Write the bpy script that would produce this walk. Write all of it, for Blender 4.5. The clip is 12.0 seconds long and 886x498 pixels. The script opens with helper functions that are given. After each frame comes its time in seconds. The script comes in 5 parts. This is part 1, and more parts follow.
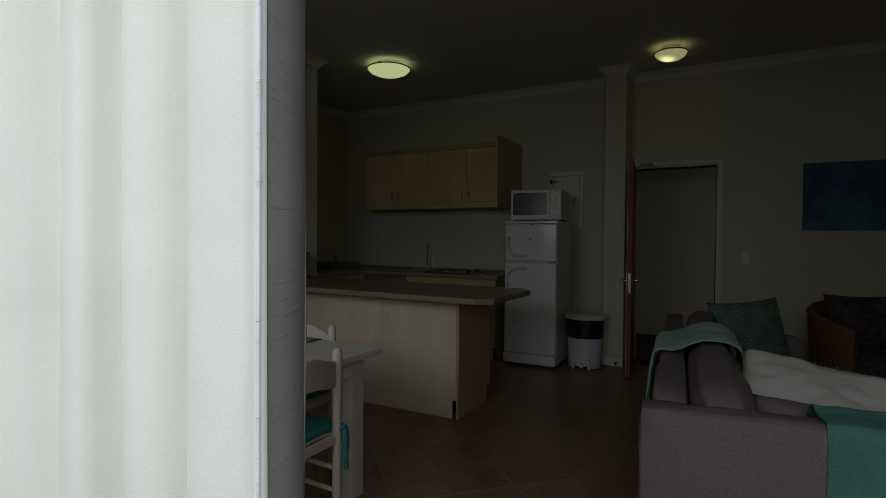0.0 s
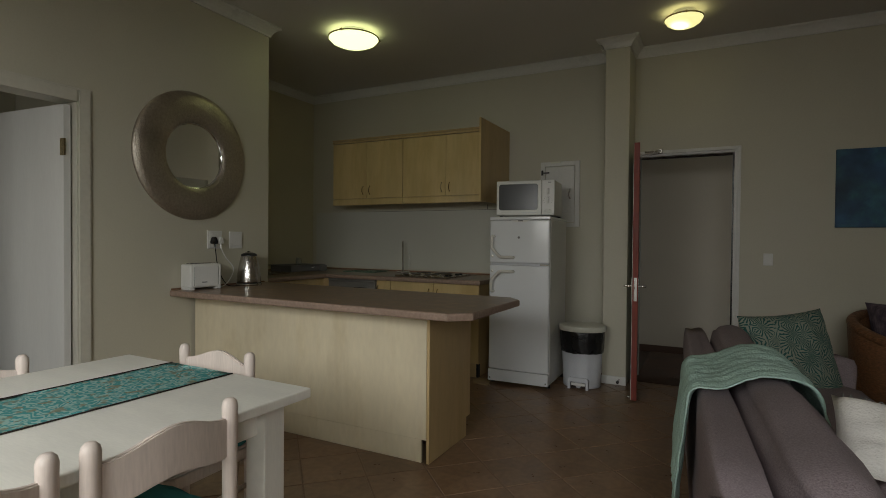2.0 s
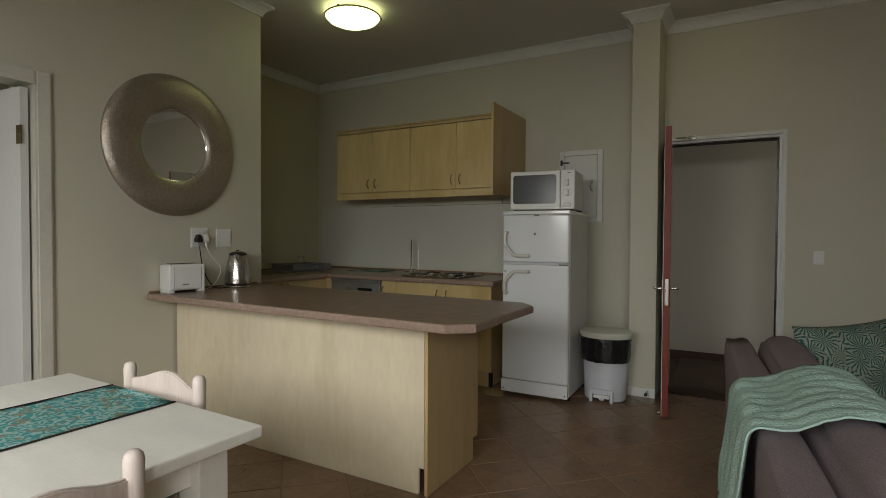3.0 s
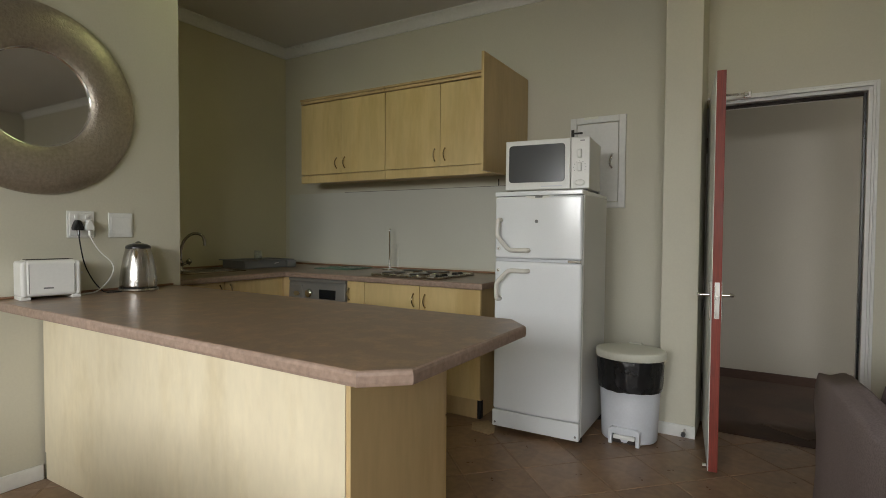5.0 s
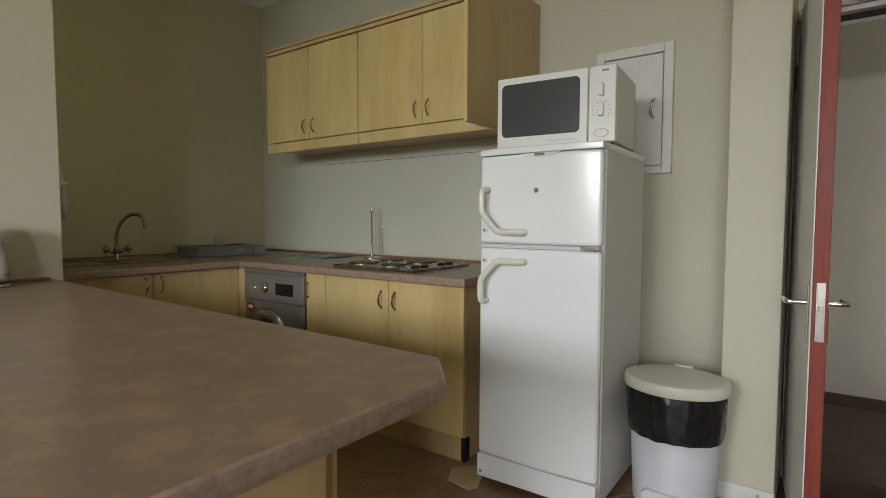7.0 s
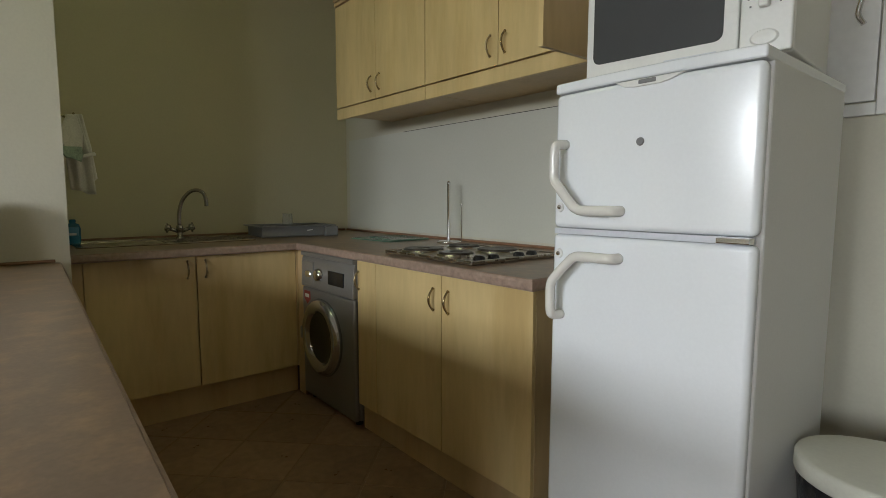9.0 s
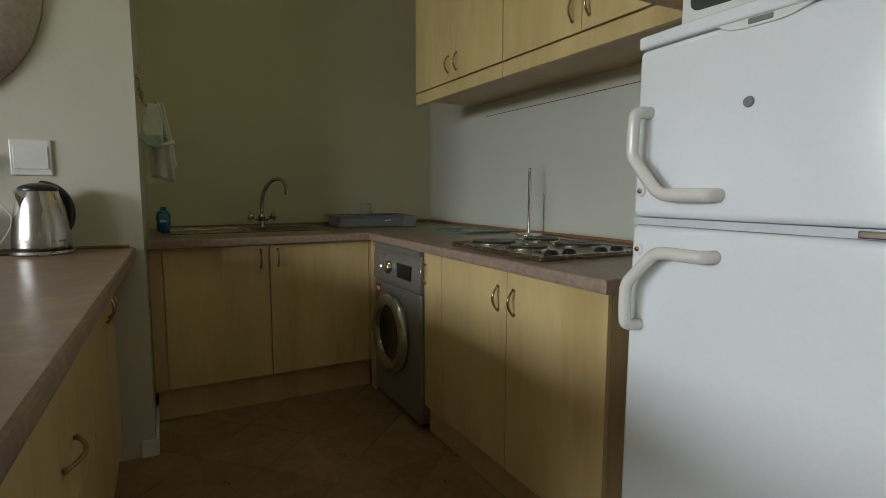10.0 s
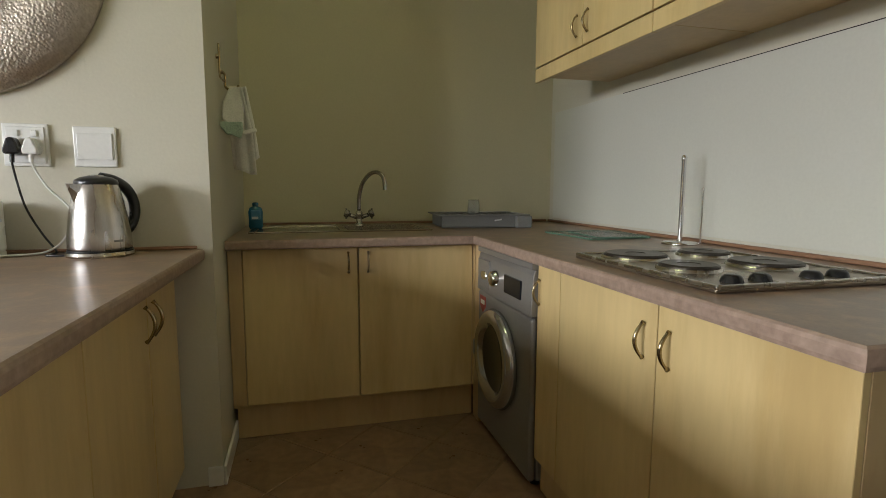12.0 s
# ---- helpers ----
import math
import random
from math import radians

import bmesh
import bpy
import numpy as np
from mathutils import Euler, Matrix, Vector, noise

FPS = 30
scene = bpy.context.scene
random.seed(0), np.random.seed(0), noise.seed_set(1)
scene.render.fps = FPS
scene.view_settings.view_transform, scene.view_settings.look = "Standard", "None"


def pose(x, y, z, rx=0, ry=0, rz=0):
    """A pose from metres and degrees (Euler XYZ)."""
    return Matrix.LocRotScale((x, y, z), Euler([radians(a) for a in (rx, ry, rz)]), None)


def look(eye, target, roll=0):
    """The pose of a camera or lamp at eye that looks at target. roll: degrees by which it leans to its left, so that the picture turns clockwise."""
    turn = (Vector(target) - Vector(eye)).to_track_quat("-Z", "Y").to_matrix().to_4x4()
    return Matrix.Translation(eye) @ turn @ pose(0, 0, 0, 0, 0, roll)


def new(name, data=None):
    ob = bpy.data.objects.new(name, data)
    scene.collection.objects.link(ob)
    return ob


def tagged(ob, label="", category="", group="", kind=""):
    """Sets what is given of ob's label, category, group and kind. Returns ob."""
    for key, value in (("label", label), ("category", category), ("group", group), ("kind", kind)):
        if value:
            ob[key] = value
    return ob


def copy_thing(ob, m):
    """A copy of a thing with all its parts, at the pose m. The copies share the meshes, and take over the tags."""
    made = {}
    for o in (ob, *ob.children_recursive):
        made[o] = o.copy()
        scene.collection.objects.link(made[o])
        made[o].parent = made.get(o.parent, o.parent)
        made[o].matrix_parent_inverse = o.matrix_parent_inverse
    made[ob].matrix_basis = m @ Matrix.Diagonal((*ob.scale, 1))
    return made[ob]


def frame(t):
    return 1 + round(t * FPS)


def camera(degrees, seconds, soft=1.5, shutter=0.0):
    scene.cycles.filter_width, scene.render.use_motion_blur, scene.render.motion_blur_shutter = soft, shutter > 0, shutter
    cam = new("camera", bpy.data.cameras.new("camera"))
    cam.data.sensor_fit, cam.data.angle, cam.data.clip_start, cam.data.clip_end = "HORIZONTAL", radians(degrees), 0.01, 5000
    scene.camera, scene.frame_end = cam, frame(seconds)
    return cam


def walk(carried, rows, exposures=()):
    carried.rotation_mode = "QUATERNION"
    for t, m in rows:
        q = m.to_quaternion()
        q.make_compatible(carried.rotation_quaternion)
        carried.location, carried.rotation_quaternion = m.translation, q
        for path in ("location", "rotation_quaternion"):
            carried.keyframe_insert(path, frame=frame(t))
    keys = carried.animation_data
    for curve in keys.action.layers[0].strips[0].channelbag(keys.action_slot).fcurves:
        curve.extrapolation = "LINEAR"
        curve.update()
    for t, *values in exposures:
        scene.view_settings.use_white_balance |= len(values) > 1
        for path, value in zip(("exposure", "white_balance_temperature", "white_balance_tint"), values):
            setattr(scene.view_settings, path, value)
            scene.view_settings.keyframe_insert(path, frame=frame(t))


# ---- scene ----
cam = camera(80.0, 12.0, soft=0.9)
PATH = [
    (0, (0.133, -0.151, 1.286), (-0.82, 1.607, 1.249), 0.5),
    (0.5, (0.075, 0.023, 1.277), (-0.845, 1.799, 1.236), 0.6),
    (1, (0.004, 0.258, 1.234), (-0.905, 2.04, 1.203), 0.6),
    (1.5, (-0.049, 0.42, 1.243), (-0.953, 2.203, 1.209), 0.5),
    (2, (-0.128, 0.586, 1.268), (-1.042, 2.365, 1.235), 0.5),
    (2.5, (-0.165, 0.775, 1.265), (-1.109, 2.537, 1.229), 0.5),
    (2.7, (-0.188, 0.863, 1.274), (-1.15, 2.616, 1.233), 0.4),
    (4.5, (-0.436, 1.731, 1.246), (-1.456, 3.45, 1.187), 0.4),
    (5, (-0.504, 1.981, 1.229), (-1.529, 3.698, 1.166), 0.4),
    (5.5, (-0.563, 2.253, 1.231), (-1.602, 3.96, 1.158), 0.4),
    (6, (-0.61, 2.517, 1.213), (-1.677, 4.207, 1.133), 0.3),
    (6.5, (-0.639, 2.758, 1.175), (-1.761, 4.411, 1.088), 0.3),
    (6.7, (-0.651, 2.85, 1.182), (-1.793, 4.49, 1.082), 0.2),
    (8.3, (-0.805, 3.491, 1.171), (-2.201, 4.914, 1.005), -0.0),
    (8.5, (-0.844, 3.571, 1.164), (-2.285, 4.947, 0.992), 0.0),
    (9, (-0.916, 3.735, 1.159), (-2.458, 4.994, 0.966), 0.0),
    (9.5, (-0.968, 3.904, 1.144), (-2.62, 5.012, 0.937), 0.0),
    (10, (-1.016, 3.979, 1.131), (-2.77, 4.915, 0.915), 0.1),
    (10.5, (-1.12, 4.055, 1.113), (-2.944, 4.847, 0.892), 0.1),
    (11, (-1.227, 4.122, 1.113), (-3.095, 4.8, 0.889), 0.1),
    (11.5, (-1.347, 4.175, 1.117), (-3.242, 4.772, 0.887), 0.1),
    (12, (-1.465, 4.22, 1.126), (-3.383, 4.737, 0.893), 0.2),
]
STOPS = [(0, -3.29, 6700, 9.5), (0.5, -3.3, 6600, 9), (1, -2.32, 7050, 11.5), (1.5, -1.78, 7150, 11), (2, -1.34, 7150, 11), (2.5, -1.0, 7150, 11.5), (4.5, -0.12, 6950, 12), (5.5, 0.2, 6950, 12), (6.5, 0.42, 6900, 12),
         (8.5, 0.43, 6570, 11), (9, 0.43, 6520, 11), (9.5, 0.36, 6470, 10.5), (10, 0.22, 6420, 10), (10.5, 0.42, 6420, 11), (11, 0.63, 6520, 12), (11.5, 0.8, 6600, 13.5), (12, 1.0, 6650, 14)]
walk(cam, [(t, look(eye, target, roll)) for t, eye, target, roll in PATH], STOPS)

# ---- light ----
world = bpy.data.worlds.new("overcast")
scene.world = world
world.use_nodes = True
wn = world.node_tree
sky = wn.nodes.new("ShaderNodeTexSky")
sky.sky_type, sky.sun_disc = "NISHITA", False
sky.sun_elevation, sky.sun_rotation = radians(50), radians(200)
wn.links.new(sky.outputs[0], wn.nodes["Background"].inputs[0])
wn.nodes["Background"].inputs[1].default_value = 0.12


sun = bpy.data.lights.new("sun", "SUN")
sun.energy, sun.color, sun.angle = 1.0, (1, 0.96, 0.9), radians(25)
new("sun", sun).matrix_world = look((-3, -8, 10), (0, 0, 0))
# daylight of the sky in the opening of the sliding doors
daylight = bpy.data.lights.new("sky_light", "AREA")
daylight.energy, daylight.color, daylight.shape, daylight.size, daylight.size_y = 1040, (0.9, 0.955, 1.0), "RECTANGLE", 5.0, 2.8
new("sky_light", daylight).matrix_world = look((-0.1, -1.7, 2.9), (-0.7, 2.0, 0.4))
# hall is lit from beyond: lamp added in an assumed, unseen end window
hall_light = bpy.data.lights.new("hall_added_light", "AREA")
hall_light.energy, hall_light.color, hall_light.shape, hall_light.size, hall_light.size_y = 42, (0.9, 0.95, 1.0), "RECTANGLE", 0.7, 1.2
new("hall_added_light", hall_light).matrix_world = look((2.75, 6.6, 1.25), (0.5, 6.8, 0.25))
# fill lamp added to lift the dark bedroom, in an assumed unseen window
bed_light = bpy.data.lights.new("bedroom_fill_light", "AREA")
bed_light.energy, bed_light.color, bed_light.shape, bed_light.size, bed_light.size_y = 18, (0.95, 0.97, 1.0), "RECTANGLE", 1.4, 1.2
new("bedroom_fill_light", bed_light).matrix_world = look((-5.9, -0.33, 1.5), (-5.9, 2.0, 1.0))

# ---- materials ----
def mat(name, color, rough=0.5, metal=0.0, grain=60.0, vary=0.12, bump=0.05, stretch=(1, 1, 1), large=2.5, large_vary=0.08,
        rough_vary=0.1, second=None, second_amount=0.0, second_scale=8.0, second_from=0.4, relief=0.01, coat=0.0, island=0.0, ridges=False, cells=0.0):
    """A principled surface with variation at two scales, fine relief and uneven gloss."""
    m = bpy.data.materials.new(name)
    m.use_nodes = True
    nt = m.node_tree
    nodes, link = nt.nodes, nt.links.new
    bsdf = nodes["Principled BSDF"]
    bsdf.inputs["Metallic"].default_value = metal
    bsdf.inputs["Coat Weight"].default_value = coat
    bsdf.inputs["Coat Roughness"].default_value = 0.12
    coords = nodes.new("ShaderNodeTexCoord")
    mapping = nodes.new("ShaderNodeMapping")
    mapping.inputs["Scale"].default_value = stretch
    link(coords.outputs["Object"], mapping.inputs[0])
    fine = nodes.new("ShaderNodeTexNoise")
    fine.inputs["Scale"].default_value, fine.inputs["Detail"].default_value = grain, 6
    link(mapping.outputs[0], fine.inputs["Vector"])
    broad = nodes.new("ShaderNodeTexNoise")
    broad.inputs["Scale"].default_value, broad.inputs["Detail"].default_value = large, 4
    link(mapping.outputs[0], broad.inputs["Vector"])

    def span(source, low, high, start=0.3, end=0.7):
        r = nodes.new("ShaderNodeMapRange")
        r.inputs[1].default_value, r.inputs[2].default_value = start, end
        r.inputs[3].default_value, r.inputs[4].default_value = low, high
        link(source, r.inputs[0])
        return r.outputs[0]

    base = nodes.new("ShaderNodeRGB")
    base.outputs[0].default_value = (*color, 1)
    out = base.outputs[0]
    if second:
        spots = nodes.new("ShaderNodeTexNoise")
        spots.inputs["Scale"].default_value, spots.inputs["Detail"].default_value = second_scale, 8
        spots.inputs["Roughness"].default_value = 0.65
        link(mapping.outputs[0], spots.inputs["Vector"])
        mix = nodes.new("ShaderNodeMix")
        mix.data_type = "RGBA"
        link(span(spots.outputs[0], 0, second_amount, second_from, second_from + 0.2), mix.inputs[0])
        link(out, mix.inputs[6])
        mix.inputs[7].default_value = (*second, 1)
        out = mix.outputs[2]
    value = nodes.new("ShaderNodeMath")
    value.operation = "MULTIPLY"
    link(span(fine.outputs[0], 1 - vary, 1 + vary), value.inputs[0])
    link(span(broad.outputs[0], 1 - large_vary, 1 + large_vary), value.inputs[1])
    shade = value.outputs[0]
    if island:
        info = nodes.new("ShaderNodeObjectInfo")
        mul = nodes.new("ShaderNodeMath")
        mul.operation = "MULTIPLY"
        link(span(info.outputs["Random"], 1 - island, 1 + island, 0, 1), mul.inputs[0])
        link(shade, mul.inputs[1])
        shade = mul.outputs[0]
    scaled = nodes.new("ShaderNodeVectorMath")
    scaled.operation = "SCALE"
    link(out, scaled.inputs[0])
    link(shade, scaled.inputs["Scale"])
    link(scaled.outputs[0], bsdf.inputs["Base Color"])
    link(span(broad.outputs[0], max(rough - rough_vary, 0.02), min(rough + rough_vary, 1)), bsdf.inputs["Roughness"])
    if bump:
        b = nodes.new("ShaderNodeBump")
        b.inputs["Strength"].default_value, b.inputs["Distance"].default_value = bump, relief
        height = fine.outputs[0]
        if ridges:
            height = span(spots.outputs[0], 0, 1, second_from, second_from + 0.12)
        if cells:
            dents = nodes.new("ShaderNodeTexVoronoi")
            dents.feature = "SMOOTH_F1"
            dents.inputs["Scale"].default_value = cells
            link(coords.outputs["Object"], dents.inputs["Vector"])
            height = dents.outputs["Distance"]
        link(height, b.inputs["Height"])
        link(b.outputs[0], bsdf.inputs["Normal"])
    return m


def glow(name, color, strength, hot=0.0, bulb=(0, 0, 0), reach=0.1):
    """Opal glass lit from within, brightest next to its bulb."""
    m = bpy.data.materials.new(name)
    m.use_nodes = True
    b = m.node_tree.nodes["Principled BSDF"]
    b.inputs["Base Color"].default_value = (0.8, 0.8, 0.75, 1)
    b.inputs["Roughness"].default_value = 0.25
    b.inputs["Emission Color"].default_value = (*color, 1)
    b.inputs["Emission Strength"].default_value = strength
    if hot:
        nt = m.node_tree
        coords = nt.nodes.new("ShaderNodeTexCoord")
        far = nt.nodes.new("ShaderNodeVectorMath")
        far.operation = "DISTANCE"
        far.inputs[1].default_value = bulb
        fall = nt.nodes.new("ShaderNodeMapRange")
        fall.interpolation_type = "SMOOTHSTEP"
        fall.inputs[1].default_value, fall.inputs[2].default_value = reach * 0.25, reach
        fall.inputs[3].default_value, fall.inputs[4].default_value = hot, strength
        nt.links.new(coords.outputs["Object"], far.inputs[0])
        nt.links.new(far.outputs["Value"], fall.inputs[0])
        nt.links.new(fall.outputs[0], b.inputs["Emission Strength"])
    return m


def ornament(name, ground, line, scale, accent=None, rough=0.85, kind="ring"):
    """Cloth printed with leafy swirls: distorted cells over a plain weave."""
    m = bpy.data.materials.new(name)
    m.use_nodes = True
    nt = m.node_tree
    nodes, link = nt.nodes, nt.links.new
    bsdf = nodes["Principled BSDF"]
    bsdf.inputs["Roughness"].default_value = rough
    coords = nodes.new("ShaderNodeTexCoord")
    if kind == "petal":
        # radial petals round scattered centres
        cell = nodes.new("ShaderNodeTexVoronoi")
        cell.inputs["Scale"].default_value = scale
        link(coords.outputs["Object"], cell.inputs["Vector"])
        rel = nodes.new("ShaderNodeVectorMath")
        rel.operation = "SUBTRACT"
        away = nodes.new("ShaderNodeVectorMath")
        away.operation = "SCALE"
        away.inputs["Scale"].default_value = 1.0
        link(coords.outputs["Object"], away.inputs[0])
        link(away.outputs[0], rel.inputs[0])
        link(cell.outputs["Position"], rel.inputs[1])
        sep = nodes.new("ShaderNodeSeparateXYZ")
        link(rel.outputs[0], sep.inputs[0])
        ang = nodes.new("ShaderNodeMath")
        ang.operation = "ARCTAN2"
        link(sep.outputs["X"], ang.inputs[0])
        link(sep.outputs["Y"], ang.inputs[1])
        wob = nodes.new("ShaderNodeTexNoise")
        wob.inputs["Scale"].default_value = scale * 6
        link(coords.outputs["Object"], wob.inputs["Vector"])
        add = nodes.new("ShaderNodeMath")
        add.operation = "MULTIPLY_ADD"
        link(ang.outputs[0], add.inputs[0])
        add.inputs[1].default_value = 19
        wm = nodes.new("ShaderNodeMath")
        wm.operation = "MULTIPLY"
        wm.inputs[1].default_value = 5
        link(wob.outputs[0], wm.inputs[0])
        link(wm.outputs[0], add.inputs[2])
        sine = nodes.new("ShaderNodeMath")
        sine.operation = "SINE"
        link(add.outputs[0], sine.inputs[0])
        rings = nodes.new("ShaderNodeMath")
        rings.operation = "MULTIPLY_ADD"
        link(cell.outputs["Distance"], rings.inputs[0])
        rings.inputs[1].default_value = 1.4
        link(sine.outputs[0], rings.inputs[2])
        pattern, lo, hi = rings.outputs[0], 0.45, 0.75
    else:
        warp = nodes.new("ShaderNodeTexWave")
        warp.wave_type = "RINGS"
        warp.inputs["Scale"].default_value = scale
        warp.inputs["Distortion"].default_value = 22
        warp.inputs["Detail"].default_value = 2
        warp.inputs["Detail Scale"].default_value = 1.6
        link(coords.outputs["Object"], warp.inputs["Vector"])
        pattern, lo, hi = warp.outputs["Fac"], 0.35, 0.75
    ramp = nodes.new("ShaderNodeMapRange")
    ramp.inputs[1].default_value, ramp.inputs[2].default_value = lo, hi
    link(pattern, ramp.inputs[0])
    mix = nodes.new("ShaderNodeMix")
    mix.data_type = "RGBA"
    link(ramp.outputs[0], mix.inputs[0])
    mix.inputs[6].default_value, mix.inputs[7].default_value = (*ground, 1), (*line, 1)
    out = mix.outputs[2]
    if accent:
        blot = nodes.new("ShaderNodeTexNoise")
        blot.inputs["Scale"].default_value, blot.inputs["Detail"].default_value = scale * 2.5, 5
        link(coords.outputs["Object"], blot.inputs["Vector"])
        r2 = nodes.new("ShaderNodeMapRange")
        r2.inputs[1].default_value, r2.inputs[2].default_value = 0.56, 0.64
        r2.inputs[4].default_value = 0.8
        link(blot.outputs[0], r2.inputs[0])
        mix2 = nodes.new("ShaderNodeMix")
        mix2.data_type = "RGBA"
        link(r2.outputs[0], mix2.inputs[0])
        link(out, mix2.inputs[6])
        mix2.inputs[7].default_value = (*accent, 1)
        out = mix2.outputs[2]
    link(out, bsdf.inputs["Base Color"])
    weave = nodes.new("ShaderNodeTexNoise")
    weave.inputs["Scale"].default_value = 300
    link(coords.outputs["Object"], weave.inputs["Vector"])
    b = nodes.new("ShaderNodeBump")
    b.inputs["Strength"].default_value, b.inputs["Distance"].default_value = 0.2, 0.005
    link(weave.outputs[0], b.inputs["Height"])
    link(b.outputs[0], bsdf.inputs["Normal"])
    return m


# sink wall: the lamp's yellow-green light is put into the wall paint's colour
LAMPLIT_WALL = mat("lamplit_wall_paint", (0.57, 0.525, 0.36), 0.5, grain=90, vary=0.02, bump=0.06, large=1.3, large_vary=0.04)
WALL = mat("wall_paint", (0.58, 0.555, 0.45), 0.55, grain=90, vary=0.02, bump=0.06, large=1.3, large_vary=0.035)
CEILING = mat("ceiling_paint", (0.62, 0.6, 0.56), 0.8, grain=120, vary=0.02, bump=0.04, large=1.0, large_vary=0.03)
SPLASH = mat("splash_paint", (0.585, 0.585, 0.515), 0.45, grain=90, vary=0.02, bump=0.04, large=1.3, large_vary=0.03)
TRIM = mat("white_gloss_paint", (0.72, 0.72, 0.69), 0.35, grain=40, vary=0.03, bump=0.03, large_vary=0.04)
TILE = mat("terracotta_tile", (0.21, 0.122, 0.07), 0.34, grain=25, vary=0.16, bump=0.05, large=5, large_vary=0.15, second=(0.27, 0.175, 0.105), second_amount=0.6, second_scale=7, island=0.12)
GROUT = mat("grout", (0.25, 0.172, 0.12), 0.9, grain=150, vary=0.15, bump=0.2)
FRAME_CREAM = mat("cream_frame_paint", (0.6, 0.58, 0.5), 0.45, grain=40, vary=0.03, bump=0.03, large_vary=0.04)
MAPLE = mat("maple_laminate", (0.62, 0.47, 0.225), 0.34, grain=14, vary=0.04, bump=0.008, stretch=(3, 3, 0.5), large=1.3, large_vary=0.1, rough_vary=0.05, second=(0.47, 0.32, 0.125), second_amount=0.6, second_scale=2.1, second_from=0.47, island=0.04)
# darker copy of the maple, with the shade of sides and plinths in it
MAPLE_SHADED = mat("shaded_maple_laminate", (0.53, 0.385, 0.195), 0.38, grain=14, vary=0.045, bump=0.008, stretch=(3, 3, 0.5), large=1.3, large_vary=0.11, rough_vary=0.05, second=(0.43, 0.28, 0.12), second_amount=0.5, second_scale=2.1, second_from=0.48, island=0.04)
# front panel's copy of the maple: direct daylight put into a paler tone
PALE_MAPLE = mat("daylit_maple_laminate", (0.75, 0.665, 0.48), 0.42, grain=16, vary=0.035, bump=0.008, stretch=(2.2, 2.2, 0.7), large=1.4, large_vary=0.06, rough_vary=0.05, second=(0.63, 0.53, 0.33), second_amount=0.6, second_scale=2.4, second_from=0.5)
DARK = mat("dark_gap", (0.03, 0.022, 0.018), 0.8, grain=50)
WORKTOP = mat("brown_laminate_worktop", (0.235, 0.165, 0.122), 0.31, grain=130, vary=0.08, bump=0.012, large=5, large_vary=0.05, rough_vary=0.02, second=(0.37, 0.24, 0.145), second_amount=0.85, second_scale=11, second_from=0.47)
WORKTOP_EDGE = mat("worktop_rolled_edge", (0.285, 0.2, 0.155), 0.4, grain=60, vary=0.14, bump=0.04, second=(0.38, 0.275, 0.215), second_amount=0.55, second_scale=40)
UPSTAND = mat("wooden_quadrant", (0.26, 0.14, 0.08), 0.5, grain=40, vary=0.2, stretch=(0.4, 0.4, 4))
WHITE = mat("white_enamel", (0.8, 0.825, 0.84), 0.2, grain=120, vary=0.012, bump=0.025, large=2, large_vary=0.02, rough_vary=0.02, coat=0.3)
# body enamel: greyer, rougher and more grained than the doors
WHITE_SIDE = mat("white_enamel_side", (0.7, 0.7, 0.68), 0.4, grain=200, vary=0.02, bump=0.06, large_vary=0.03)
PLASTIC = mat("white_plastic", (0.74, 0.74, 0.71), 0.35, grain=90, vary=0.02, bump=0.02, large_vary=0.03)
CREAM = mat("cream_plastic", (0.72, 0.72, 0.62), 0.4, grain=90, vary=0.03, bump=0.02)
PALE_GREY = mat("pale_grey_plastic", (0.6, 0.62, 0.66), 0.45, grain=90, vary=0.03, bump=0.02)
GREY = mat("grey_plastic", (0.185, 0.187, 0.185), 0.5, grain=90, vary=0.05)
BLACK = mat("black_plastic", (0.012, 0.012, 0.013), 0.3, grain=90, vary=0.1, bump=0.02)
BAG = mat("black_bin_bag", (0.012, 0.012, 0.013), 0.28, grain=22, vary=0.3, bump=0.8, large=9)
SCREEN = mat("dark_oven_glass", (0.012, 0.014, 0.016), 0.09, grain=30, vary=0.02, bump=0.0, rough_vary=0.005)
STEEL = mat("brushed_steel", (0.55, 0.53, 0.5), 0.25, 1.0, grain=60, vary=0.05, bump=0.02, stretch=(8, 8, 0.4), rough_vary=0.06)
CHROME = mat("chrome", (0.78, 0.78, 0.78), 0.14, 1.0, grain=40, vary=0.03, bump=0, rough_vary=0.04)
DULL_CHROME = mat("dull_chrome", (0.42, 0.4, 0.37), 0.16, 1.0, grain=40, vary=0.05, bump=0, rough_vary=0.04)
SINK_STEEL = mat("worn_sink_steel", (0.36, 0.32, 0.27), 0.24, 1.0, grain=60, vary=0.08, bump=0.01, rough_vary=0.05)
PORT = mat("silver_ring_paint", (0.5, 0.51, 0.52), 0.16, 0.92, grain=60, vary=0.03, bump=0.0, rough_vary=0.03)
BRASS = mat("antique_brass_handle", (0.4, 0.33, 0.2), 0.25, 1.0, grain=60, vary=0.15, bump=0.02)
SILVER = mat("silver_grey_enamel", (0.28, 0.27, 0.25), 0.42, 0.5, grain=120, vary=0.03, bump=0.02)
IRON = mat("black_iron_plate", (0.06, 0.05, 0.04), 0.38, 0.6, grain=70, vary=0.2, bump=0.08)
HOB = mat("worn_steel_hob", (0.42, 0.37, 0.3), 0.3, 0.9, grain=40, vary=0.15, bump=0.03, second=(0.16, 0.11, 0.07), second_amount=0.5, second_scale=10)
